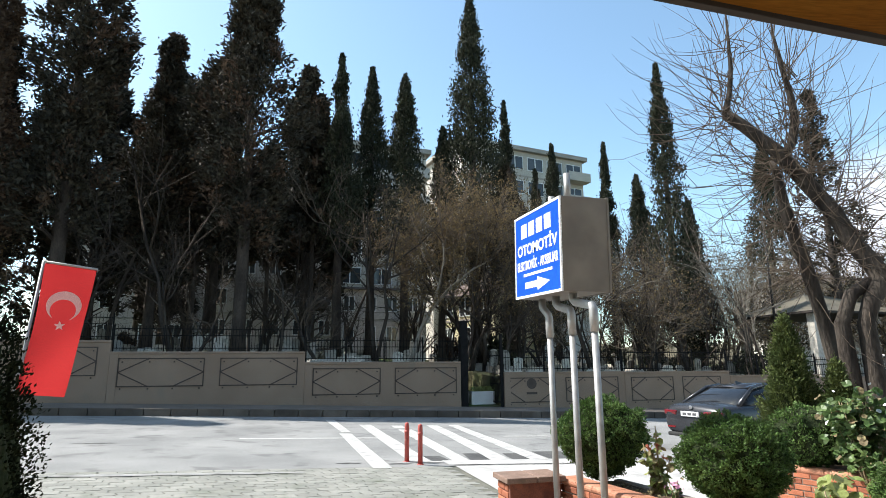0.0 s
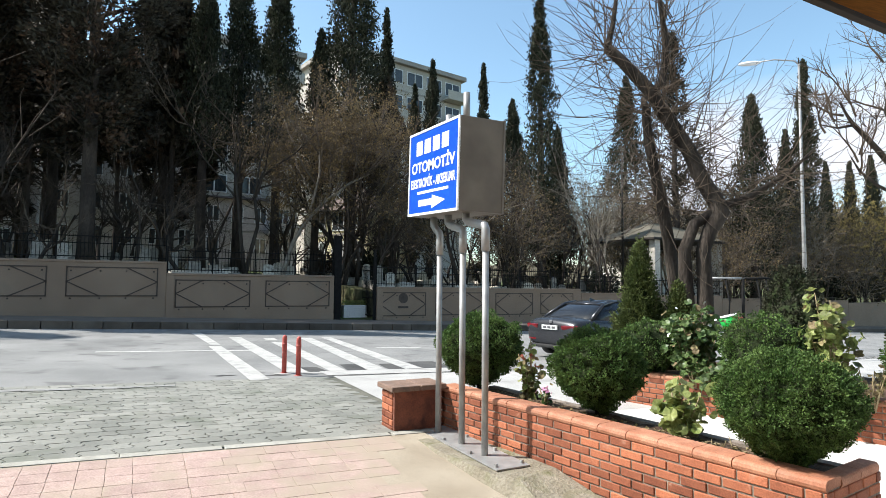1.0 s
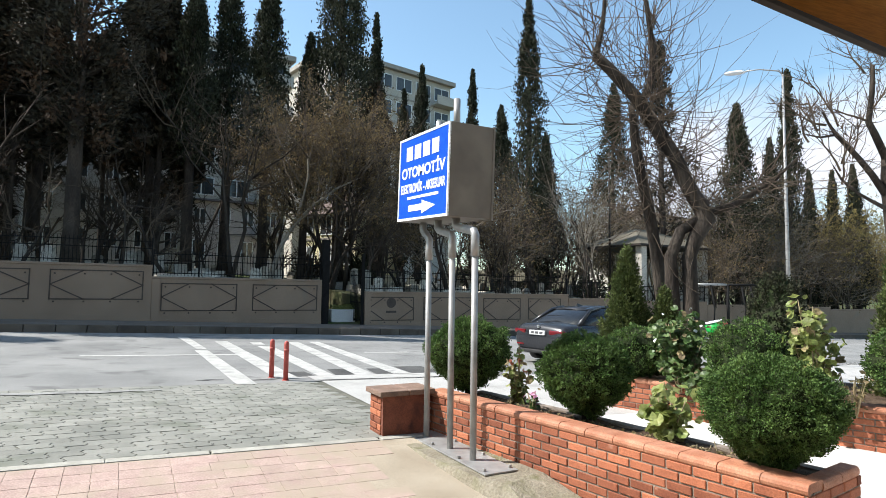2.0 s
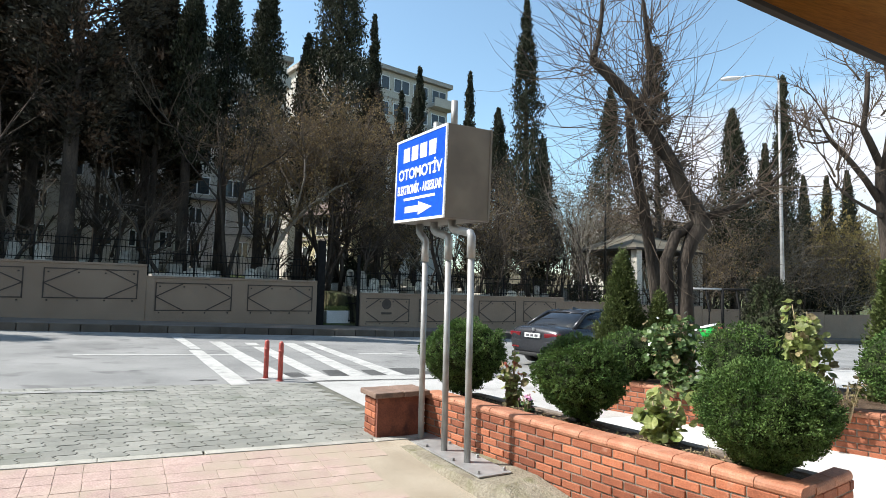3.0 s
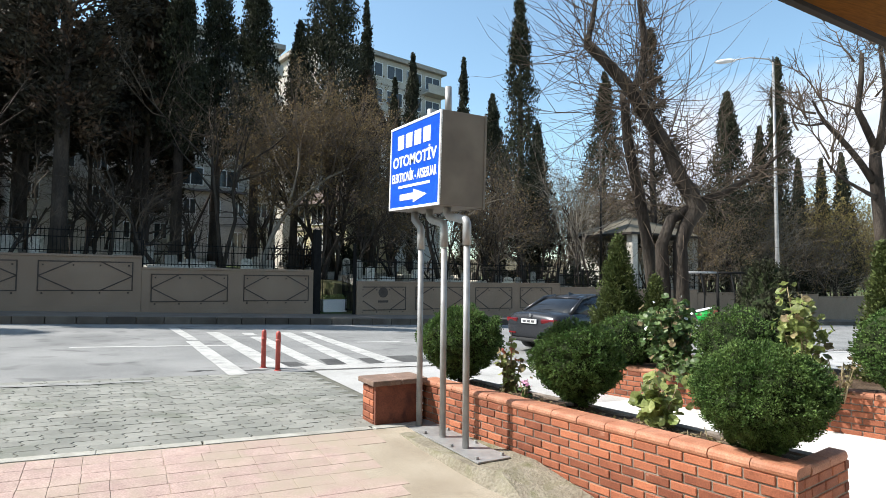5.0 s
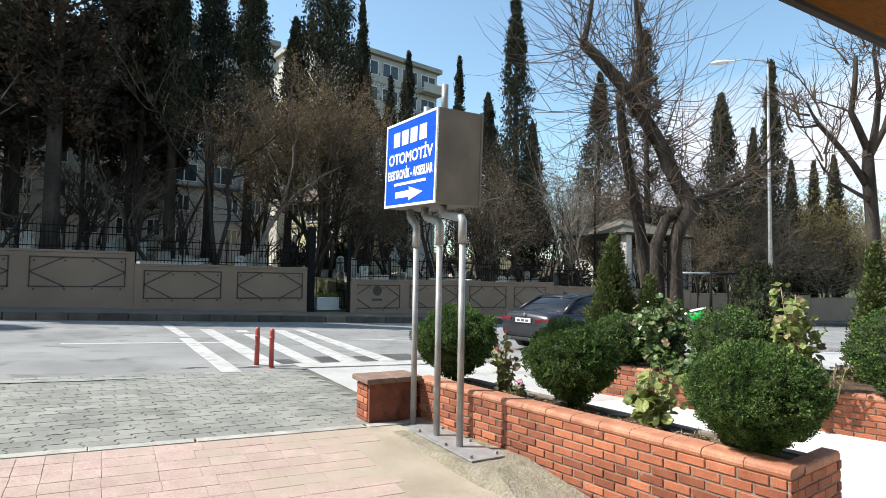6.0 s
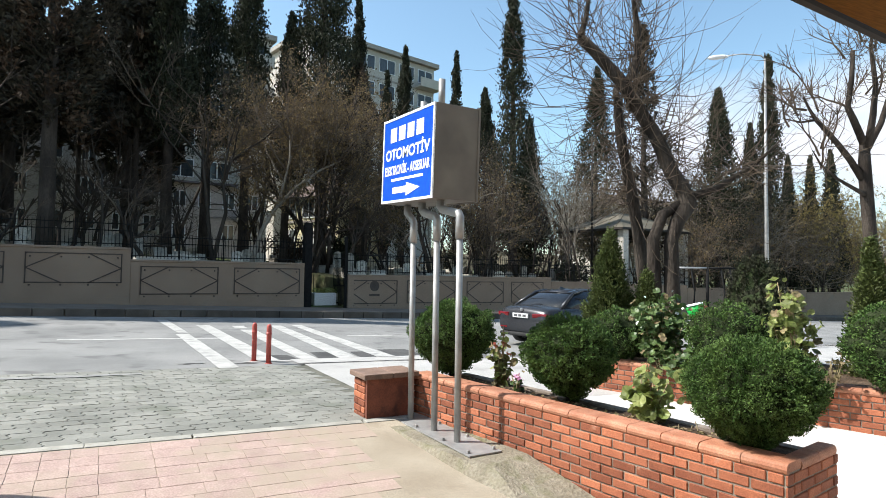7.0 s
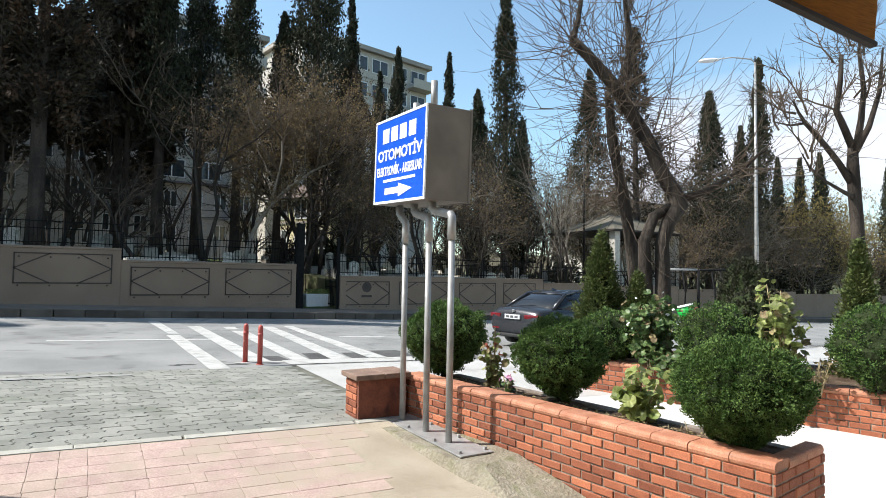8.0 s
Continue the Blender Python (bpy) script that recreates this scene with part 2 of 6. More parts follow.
M_DRYLEAF = mat("dry_leaf", (0.20, 0.17, 0.075), (0.24, 0.18, 0.10), 0.8, 5, 40, 0.1, 0.002, per_island=0.4, trans=0.3)
M_PETAL = mat("pink_petal", (0.62, 0.22, 0.42), (0.72, 0.40, 0.55), 0.6, 5, 40, 0.0, per_island=0.2, trans=0.3)
M_REDPETAL = mat("red_petal", (0.34, 0.08, 0.05), (0.42, 0.14, 0.09), 0.6, 5, 40, 0.0, per_island=0.2, trans=0.3)
M_STEM = mat("plant_stem", (0.22, 0.17, 0.09), (0.30, 0.24, 0.14), 0.8, 5, 40, 0.1, 0.002)
M_GRASS = mat("cemetery_ground", (0.05, 0.06, 0.025), (0.10, 0.09, 0.05), 0.95, 0.5, 12, 0.8, 0.05, spot=((0.07, 0.12, 0.03), 0.35, 0.5, 0.65), spec=0.15)
M_FARLAND = mat("far_ground", (0.10, 0.09, 0.06), (0.14, 0.12, 0.08), 0.95, 0.05, 2, 0.3, 0.05, spec=0.15)
M_MARBLE = mat("grave_marble", (0.25, 0.222, 0.185), (0.52, 0.475, 0.41), 0.7, 3, 30, 0.15, 0.004, spot=((0.18, 0.165, 0.135), 3, 0.5, 0.7), per_object=0.4)
M_FACADE = mat("facade_beige", (0.43, 0.395, 0.34), (0.50, 0.46, 0.40), 0.85, 0.5, 12, 0.1, 0.01, spot=((0.42, 0.37, 0.31), 0.5, 0.6, 0.8))
M_FACADEGREY = mat("facade_grey", (0.44, 0.39, 0.36), (0.52, 0.465, 0.43), 0.85, 0.5, 12, 0.1, 0.01, spot=((0.38, 0.36, 0.33), 0.5, 0.6, 0.8))
M_FACADEYELLOW = mat("facade_cream", (0.68, 0.60, 0.36), (0.74, 0.66, 0.44), 0.85, 0.5, 12, 0.1, 0.01)
M_BAND = mat("facade_band", (0.30, 0.27, 0.24), (0.36, 0.33, 0.29), 0.85, 0.6, 12, 0.1, 0.01)
M_FRAMEWHITE = mat("white_frame", (0.70, 0.70, 0.69), (0.76, 0.76, 0.75), 0.5, 2, 20, 0.05, 0.002)
M_PANE = mat("dark_window_glass", (0.03, 0.035, 0.04), (0.06, 0.065, 0.07), 0.08, 0.3, 4, 0.0, per_object=0.3)
M_ROOF = mat("roof_tile", (0.10, 0.07, 0.06), (0.14, 0.10, 0.085), 0.85, 1, 15, 0.4, 0.02)
M_GAZROOF = mat("gazebo_roof", (0.10, 0.09, 0.068), (0.135, 0.12, 0.093), 0.85, 1, 20, 0.3, 0.01, spec=0.2)
M_FASCIA = mat("ochre_fascia", (0.26, 0.105, 0.012), (0.33, 0.145, 0.02), 0.75, 2, 40, 0.2, 0.003, stretch=(0.3, 1, 4), spec=0.15)
M_DARKTRIM = mat("dark_trim", (0.012, 0.008, 0.006), (0.02, 0.014, 0.01), 0.7, 3, 40, 0.2, 0.003)
M_CARPAINT = mat("dark_grey_paint", (0.032, 0.034, 0.040), (0.042, 0.044, 0.050), 0.25, 1, 30, 0.0, metal=0.4)
M_WHITEPAINT = mat("white_paint", (0.74, 0.74, 0.74), (0.78, 0.78, 0.78), 0.25, 1, 30, 0.0)
M_CARGLASS = mat("tinted_glass", (0.012, 0.014, 0.018), (0.02, 0.022, 0.026), 0.05, 1, 20, 0.0)
M_TAIL = mat("tail_lamp", (0.11, 0.004, 0.007), (0.16, 0.006, 0.009), 0.12, 3, 40, 0.0)
M_RUBBER = mat("rubber", (0.015, 0.015, 0.015), (0.025, 0.025, 0.025), 0.85, 8, 60, 0.2, 0.003)
M_ALLOY = mat("alloy", (0.40, 0.40, 0.42), (0.48, 0.48, 0.5), 0.3, 4, 40, 0.0, metal=0.9)
M_PLATE = mat("plate_white", (0.50, 0.50, 0.50), (0.58, 0.58, 0.58), 0.4, 3, 40, 0.0)
M_INK = mat("dark_ink", (0.05, 0.05, 0.055), (0.08, 0.08, 0.085), 0.6, 3, 40, 0.0)
M_GREEN = mat("green_plastic", (0.02, 0.42, 0.07), (0.03, 0.48, 0.09), 0.35, 3, 40, 0.0)
M_BLUEPAINT = mat("faded_blue", (0.05, 0.10, 0.28), (0.07, 0.13, 0.32), 0.6, 3, 40, 0.1, 0.002)
M_STUCCO = mat("shop_wall", (0.32, 0.29, 0.24), (0.38, 0.34, 0.29), 0.85, 1, 40, 0.2, 0.004)


# ---- mesh tools ----
def part(name, bm, material, parent=None, label=""):
    """Links a bmesh as one mesh object, under a thing or part if given."""
    me = bpy.data.meshes.new(name)
    bm.normal_update()
    bm.to_mesh(me)
    bm.free()
    me.materials.append(material)
    ob = new(name, me)
    if parent:
        ob.parent = parent
    return tagged(ob, label)


def raw(name, verts, faces, material, parent=None, label="", smooth=False):
    me = bpy.data.meshes.new(name)
    me.from_pydata(verts, [], faces)
    me.materials.append(material)
    if smooth:
        me.polygons.foreach_set("use_smooth", [True] * len(me.polygons))
    ob = new(name, me)
    if parent:
        ob.parent = parent
    return tagged(ob, label)


def thing(name, label, category, at=(0, 0, 0), turn=0.0, group="", kind=""):
    ob = new(name)
    ob.matrix_basis = pose(*at, 0, 0, turn)
    ob.empty_display_size = 0.1
    return tagged(ob, label, category, group, kind)


def box(bm, x0, x1, y0, y1, z0, z1, bevel=0.0, m=None):
    """A box, bevelled if asked, optionally moved by a matrix."""
    vs = [bm.verts.new((x, y, z)) for z in (z0, z1) for y in (y0, y1) for x in (x0, x1)]
    fs = [bm.faces.new([vs[i] for i in f]) for f in ((0, 2, 3, 1), (4, 5, 7, 6), (0, 1, 5, 4), (2, 6, 7, 3), (0, 4, 6, 2), (1, 3, 7, 5))]
    if m:
        bmesh.ops.transform(bm, matrix=m, verts=vs)
    if bevel:
        edges = list({e for f in fs for e in f.edges})
        bmesh.ops.bevel(bm, geom=edges, offset=bevel, segments=2, affect="EDGES", profile=0.5)
    return bm


def a_box(x0, x1, y0, y1, z0, z1, bevel=0.0, m=None):
    return box(bmesh.new(), x0, x1, y0, y1, z0, z1, bevel, m)


def tubes(lines):
    """Verts and faces of tapered tubes: each line is (points, radii, sides)."""
    V, Fc = [], []
    for pts, radii, n in lines:
        pts = [Vector(p) for p in pts]
        base = len(V)
        for i, p in enumerate(pts):
            d = (pts[min(i + 1, len(pts) - 1)] - pts[max(i - 1, 0)]).normalized()
            u = d.cross(Vector((0.31, 0.95, 0.05))).normalized()
            w = d.cross(u)
            r = radii[i] if i < len(radii) else radii[-1]
            for k in range(n):
                a = 2 * math.pi * k / n
                V.append(p + (u * math.cos(a) + w * math.sin(a)) * r)
        for i in range(len(pts) - 1):
            for k in range(n):
                a, b = base + i * n + k, base + i * n + (k + 1) % n
                Fc.append((a, b, b + n, a + n))
        if n > 3:
            Fc.append(tuple(range(base + n - 1, base - 1, -1)))
            Fc.append(tuple(range(base + (len(pts) - 1) * n, base + len(pts) * n)))
    return V, Fc


def tube_part(name, lines, material, parent=None, label="", smooth=True):
    v, f = tubes(lines)
    return raw(name, v, f, material, parent, label, smooth)


def leaf_quads(centres, directions, length, width, rng, fold=0.25):
    """Verts and faces of many small pointed leaves at the centres."""
    n = len(centres)
    d = directions / (np.linalg.norm(directions, axis=1, keepdims=True) + 1e-9)
    rnd = rng.normal(size=(n, 3))
    s = np.cross(d, rnd)
    s /= np.linalg.norm(s, axis=1, keepdims=True) + 1e-9
    nn = np.cross(d, s)
    ln = (length * rng.uniform(0.6, 1.3, n))[:, None]
    wd = (width * rng.uniform(0.6, 1.3, n))[:, None]
    v = np.empty((n, 4, 3))
    v[:, 0] = centres - d * ln * 0.5
    v[:, 1] = centres + s * wd * 0.5 + nn * wd * fold
    v[:, 2] = centres + d * ln * 0.5
    v[:, 3] = centres - s * wd * 0.5 + nn * wd * fold
    return v.reshape(-1, 3).tolist(), [(4 * i, 4 * i + 1, 4 * i + 2, 4 * i + 3) for i in range(n)]


# ---- the lie of the land: the street falls gently to the right ----
FALL = -0.031
WALL_Y = 25.2
KERB_Y = 21.9
KERB_H = 0.23


def gz(x):
    return FALL * max(-60.0, min(x, 80.0))


def pz(x, y):
    """Patio height: it also falls towards the shop."""
    return gz(x) + 0.078 * max(-2.9, min(0.0, y - 5.9))


# ---- ground, road and paving ----
def sheet(name, xs, ys, height, material, label, category, kind="structure", thick=0.0):
    """A ground sheet over the grid xs, ys at height(x, y)."""
    v = [(x, y, height(x, y)) for y in ys for x in xs]
    n = len(xs)
    f = [(j * n + i, j * n + i + 1, (j + 1) * n + i + 1, (j + 1) * n + i) for j in range(len(ys) - 1) for i in range(n - 1)]
    ob = raw(name, v, f, material, None, label)
    return tagged(ob, "", category, "", kind)


def steps(a, b, d):
    n = max(1, round((b - a) / d))
    return [a + (b - a) * i / n for i in range(n + 1)]


sheet("ground", [-1500, -400, -60, 0, 80, 400, 1500], [-300, -30, 0, 26, 80, 400, 3000],
      lambda x, y: gz(x) - 0.6, M_FARLAND, "dry brown earth reaching to the horizon", "ground")
sheet("road", steps(-60, 80, 5), [10.2, 13, 16, 18.5, 21.95], lambda x, y: gz(x), M_ASPHALT,
      "worn light grey asphalt street with faded markings", "road")
sheet("road_shoulder", steps(3.0, 80, 3), [10.2, 10.75], lambda x, y: gz(x) + 0.004, M_ASPHALT, "worn grey asphalt road edge", "road")
sheet("pavement_near", [3.85] + steps(4.4, 14, 1) + [40, 80], [-5, -2, 0, 1, 2, 3, 4, 5, 5.9, 6.2],
      lambda x, y: gz(x) + 0.006 + 0.078 * max(-2.9, min(0, y - 5.9)) * max(0, min(1, (6.5 - x) / 2.5)), M_WHITE_PAVE,
      "sunlit pale concrete walkway between brick planters", "pavement")
sheet("pavement_corner", [3.09] + steps(3.4, 14, 1) + [40, 80], [6.2, 7, 9, 10.72], lambda x, y: gz(x) + 0.004, M_PALE_ROAD, "sunlit pale concrete beside the crossing", "pavement")
sheet("paver_bed", [-20, -8, 0, 3.12], [6.0, 8, 10.25], lambda x, y: gz(x) - 0.006, M_SAND, "dark sand bed under grey interlocking pavers", "paving")
sheet("patio", steps(-8, 3.95, 0.6), steps(-6, 5.88, 0.6), lambda x, y: pz(x, y), M_CONC, "worn beige concrete forecourt", "patio")
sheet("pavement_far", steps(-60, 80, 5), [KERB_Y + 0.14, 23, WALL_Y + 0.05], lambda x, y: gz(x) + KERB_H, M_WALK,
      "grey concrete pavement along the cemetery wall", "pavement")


def strip(name, x0, x1, y0, y1, lift, material, label, category, skew=0.0, ragged=0.0, narrow=1.0):
    """A thin sheet lying on the road from y0 to y1; its edges wander when ragged, its far end may be narrower."""
    n = max(1, round((y1 - y0) / 0.5), round((x1 - x0) / 0.4) if ragged else 1)
    mid, half = (x0 + x1) / 2, (x1 - x0) / 2
    v = []
    if y1 - y0 > x1 - x0:
        for k in range(n + 1):
            f = k / n
            for side in (-1, 1):
                x = mid + skew * f + side * half * (1 + (narrow - 1) * f) + ragged * noise.noise(Vector((mid * 3, k * 0.8, side * 7)))
                v.append((x, y0 + (y1 - y0) * f, gz(x) + lift))
    else:
        for k in range(n + 1):
            x = x0 + (x1 - x0) * k / n
            for side, y in ((0, y0), (1, y1)):
                yy = y + skew * k / n + ragged * noise.noise(Vector((x * 1.7, y * 5, side * 7)))
                v.append((x, yy, gz(x) + lift))
    f = [(2 * k, 2 * k + 1, 2 * k + 3, 2 * k + 2) for k in range(n)]
    me = bpy.data.meshes.new(name)
    me.from_pydata(v, [], f)
    me.materials.append(material)
    up = me.polygons[0].normal.z
    if up < 0:
        me.flip_normals()
    ob = tagged(new(name, me), label)
    return tagged(ob, "", category, "", "structure")


STRIPE = "worn white painted crossing stripe on asphalt"
for xn, y0, xf, y1, wn_, wf in ((1.80, 10.08, 1.70, 15.9, 0.32, 0.31), (1.755, 16.25, 1.60, 20.3, 0.24, 0.30), (2.59, 10.80, 2.54, 18.6, 0.40, 0.36), (3.38, 10.72, 3.49, 17.0, 0.32, 0.40),
                                (3.44, 17.5, 3.48, 18.3, 0.34, 0.34), (4.17, 10.8, 4.62, 18.4, 0.38, 0.36), (4.97, 10.9, 5.32, 18.5, 0.38, 0.32)):
    strip("crosswalk_stripe", xn - wn_ / 2, xn + wn_ / 2, y0, y1, 0.006, M_PAINT, STRIPE, "road marking", xf - xn, 0.012, wf / wn_)
for x0, x1, y0, y1, sk in ((3.56, 3.94, 10.76, 11.8, 0.12), (4.4, 4.75, 10.86, 11.75, 0.1), (5.2, 5.9, 10.95, 12.0, 0.05), (2.83, 3.19, 10.72, 11.5, -0.05)):
    strip("asphalt_patch", x0, x1, y0, y1, 0.004, M_PATCH, "dark asphalt repair patch between crossing stripes", "asphalt patch", sk, 0.05)
strip("crossing_edge", 3.0, 6.9, 10.3, 10.82, 0.012, M_PALE_ROAD, "pale concrete strip at the end of the crossing", "road marking")
strip("crossing_edge", 2.15, 2.995, 10.64, 10.76, 0.007, M_PALE_ROAD, "pale worn paint line beside the bollards", "road marking", 0.0, 0.04)
for x0, x1 in ((-0.85, 2.4), (5.75, 7.05), (12.0, 15.2), (18.0, 21.2), (24, 27)):
    strip("centre_line", x0, x1, 14.70 if x0 < 3 else 15.0, 14.9 if x0 < 3 else 15.2, 0.005, M_PAINT, "thin white centre line painted on the road", "road marking", 0.0, 0.015)
strip("drain_line", -9, 0.5, 9.80, 9.97, 0.009, M_WORN, "pale worn concrete line beside the pavers", "road edge", -0.1, 0.13)
for k, (px, py, pr) in enumerate(((1.3, 10.7, 0.2), (2.15, 10.55, 0.2), (-3.6, 14.0, 0.3))):
    V = [(px, py, gz(px) + 0.0035)]
    for i in range(22):
        a = 2 * math.pi * i / 22
        r = pr * (0.75 + 0.9 * noise.noise(Vector((2 * math.cos(a), 2 * math.sin(a), k * 3.1))))
        x, y = px + 1.5 * r * math.cos(a), py + 0.42 * r * math.sin(a)
        V.append((x, y, gz(x) + 0.0035))
    tagged(raw("tar_patch", V, [(0, 1 + i, 1 + (i + 1) % 22) for i in range(22)], M_PATCH, None, "dark crumbling asphalt patch at the road edge"), "", "asphalt patch", "", "structure")

# ---- cemetery boundary: stepped wall with moulded panels, fence and gate ----
SECTIONS = [(-22.0, -14.0, 3.25), (-14.0, -6.5, 2.80), (-6.5, 0.83, 2.37), (0.83, 7.55, 1.93), (9.56, 15.6, 1.45), (15.6, 21.5, 1.42),
            (21.5, 27.0, 1.2), (27.0, 33.0, 1.05), (33.0, 40.0, 0.85), (40.0, 47.0, 0.68), (47.0, 56.0, 0.5), (56.0, 70.0, 0.3)]
PANELS = {1: ((-13.0, -10.2), (-9.6, -6.95)), 2: ((-6.17, -3.08), (-2.46, 0.52)), 3: ((1.18, 3.97), (4.62, 7.33)),
          4: ((9.73, 12.03), (12.58, 15.25)), 5: ((15.97, 18.23), (18.77, 20.92))}


def bar2d(bm, a, b, w, y0, y1):
    """A flat bar from a to b in the wall's plane (x, z)."""
    d = Vector((b[0] - a[0], 0, b[1] - a[1]))
    n = Vector((-d.z, 0, d.x)).normalized() * w / 2
    e = d.normalized() * w / 2
    pa, pb = Vector((a[0], 0, a[1])) - e, Vector((b[0], 0, b[1])) + e
    lo = [bm.verts.new((p.x, y0, p.z)) for p in (pa - n, pb - n, pb + n, pa + n)]
    hi = [bm.verts.new((p.x, y1, p.z)) for p in (pa - n, pb - n, pb + n, pa + n)]
    bm.faces.new(lo)
    bm.faces.new(hi[::-1])
    for i in range(4):
        bm.faces.new((lo[i], hi[i], hi[(i + 1) % 4], lo[(i + 1) % 4]))


for i, (x0, x1, top) in enumerate(SECTIONS):
    foot = gz(x1) - 0.3
    w = part("wall_%d" % (i + 1), a_box(x0, x1 - 0.004, WALL_Y, WALL_Y + 0.35, foot, top - 0.09), M_WALLPAINT, None,
             "beige rendered cemetery wall with moulded panel lines, in shade")
    tagged(w, "", "wall", "", "structure")
    part("coping", a_box(x0, x1 - 0.004, WALL_Y - 0.03, WALL_Y + 0.38, top - 0.088, top, 0.012), M_WALLPAINT, w)
    part("plinth_band", a_box(x0, x1 - 0.004, WALL_Y - 0.025, WALL_Y - 0.002, foot, gz((x0 + x1) / 2) + KERB_H + 0.16), M_WALLPAINT, w)
    part("pilaster", a_box(x0 + 0.02, x0 + 0.3, WALL_Y - 0.02, WALL_Y - 0.003, foot, top - 0.095), M_WALLPAINT, w)
    for a, b in PANELS.get(i, ()):
        bm = bmesh.new()
        z1, z0 = top - 0.27, top - 1.33
        zm, q = (z0 + z1) / 2, 0.35 * (b - a)
        for s, e in (((a, z0), (b, z0)), ((a, z1), (b, z1)), ((a, z0), (a, z1)), ((b, z0), (b, z1)), ((a, zm), (a + q, z1)),
                     ((a, zm), (a + q, z0)), ((b, zm), (b - q, z1)), ((b, zm), (b - q, z0))):
            bar2d(bm, s, e, 0.045, WALL_Y - 0.016, WALL_Y - 0.002)
        p = part("panel", bm, M_WALLLINE, w, "dark moulded panel lines")
        bm = bmesh.new()
        for sx in (a + 0.13, a + q + 0.02, b - q - 0.02, b - 0.13):
            for sz in (z1 - 0.13, z0 - 0.09):
                box(bm, sx - 0.03, sx + 0.03, WALL_Y - 0.02, WALL_Y - 0.003, sz - 0.03, sz + 0.03, 0.01)
        part("weep_hole", bm, M_WALLLINE, w)

# round emblem on the panel beside the gate, as a plain disc and bar
bm = bmesh.new()
bmesh.ops.create_circle(bm, cap_ends=True, segments=24, radius=0.24, matrix=pose(10.88, WALL_Y - 0.006, 0.93, 90, 0, 0))
part("emblem", bm, M_WALLLINE, bpy.data.objects["wall_5"], "dark round emblem")
part("emblem", a_box(10.62, 11.14, WALL_Y - 0.008, WALL_Y - 0.003, 0.46, 0.56), M_WALLLINE, bpy.data.objects["wall_5"], "dark bar of small lettering")

FENCE_H = 1.0
PICKET = None
for i, (x0, x1, top) in enumerate(SECTIONS[:8]):
    f = thing("fence", "black iron railing on the cemetery wall", "fence", ((x0 + x1) / 2, WALL_Y + 0.17, top), 0, "cemetery railings")
    half = (x1 - x0) / 2 - 0.03
    for z in (0.12, FENCE_H - 0.12, FENCE_H - 0.38):
        part("rail", a_box(-half, half, -0.015, 0.015, z, z + 0.035), M_IRON, f)
    npost = max(2, round(2 * half / 1.85))
    for k in range(npost + 1):
        x = -half + 2 * half * k / npost
        part("post", a_box(x - 0.025, x + 0.025, -0.025, 0.025, -0.004, FENCE_H + 0.06, 0.006), M_IRON, f)
    n = int(2 * half / 0.125)
    for k in range(1, n):
        if PICKET is None:
            pk = tube_part("picket", [([(0, 0, 0.05), (0, 0, FENCE_H - 0.03), (0, 0, FENCE_H + 0.05)], (0.011, 0.011, 0.002), 4)], M_IRON, f, "", False)
            PICKET = pk.data
        else:
            pk = new("picket", PICKET)
            pk.parent = f
        pk.location = (-half + 2 * half * k / n, 0, 0)

# gate posts and the two leaves, open inwards
GZ = gz(8.5) + KERB_H
gate = thing("gate", "tall black iron cemetery gate standing open", "gate", (7.55, WALL_Y, GZ))
part("post", a_box(0.02, 0.34, 0.0, 0.3, -0.1, 3.75, 0.015), M_IRON, gate)
part("post", a_box(1.86, 1.98, 0.0, 0.12, -0.1, 3.2, 0.01), M_IRON, gate)


def gate_leaf(at, turn, length, top):
    leaf = new("gate_leaf")
    leaf.parent = gate
    leaf.matrix_basis = pose(*at, 0, 0, turn)
    for z in (0.1, 0.9, top - 0.25):
        part("rail", a_box(0, length, -0.02, 0.02, z, z + 0.05), M_IRON, leaf)
    for k in range(int(length / 0.12) + 1):
        x = min(k * 0.12, length)
        part("bar", a_box(x - 0.012, x + 0.012, -0.012, 0.012, 0.05, top), M_IRON, leaf)


gate_leaf((0.36, 0.3, 0.05), 84, 1.0, 2.5)
gate_leaf((1.9, 0.14, 0.05), 97, 1.1, 2.4)


# cemetery ground behind the wall, with a ramp up from the gate
def cz(x, y):
    base = max(-1.2, min(2.7, 1.6 - 0.045 * x)) + 0.065 * (min(y, 45) - 25.5) + 0.02 * max(0, y - 45)
    if 7.7 < x < 9.45:
        return min(base, GZ + 0.09 * max(0, y - 25.6))
    return base


sheet("cemetery_ground", [-120, -60, -40] + steps(-30, 7.6, 2.2) + [7.69, 7.71, 8.2, 9.0, 9.44, 9.46] + steps(10.5, 60, 3) + [100, 160],
      [WALL_Y + 0.02, WALL_Y + 0.36, 26.5, 28, 30, 33, 37, 42, 50, 60, 80, 130, 200], cz, M_GRASS, "dim grassy earth among the graves", "ground")


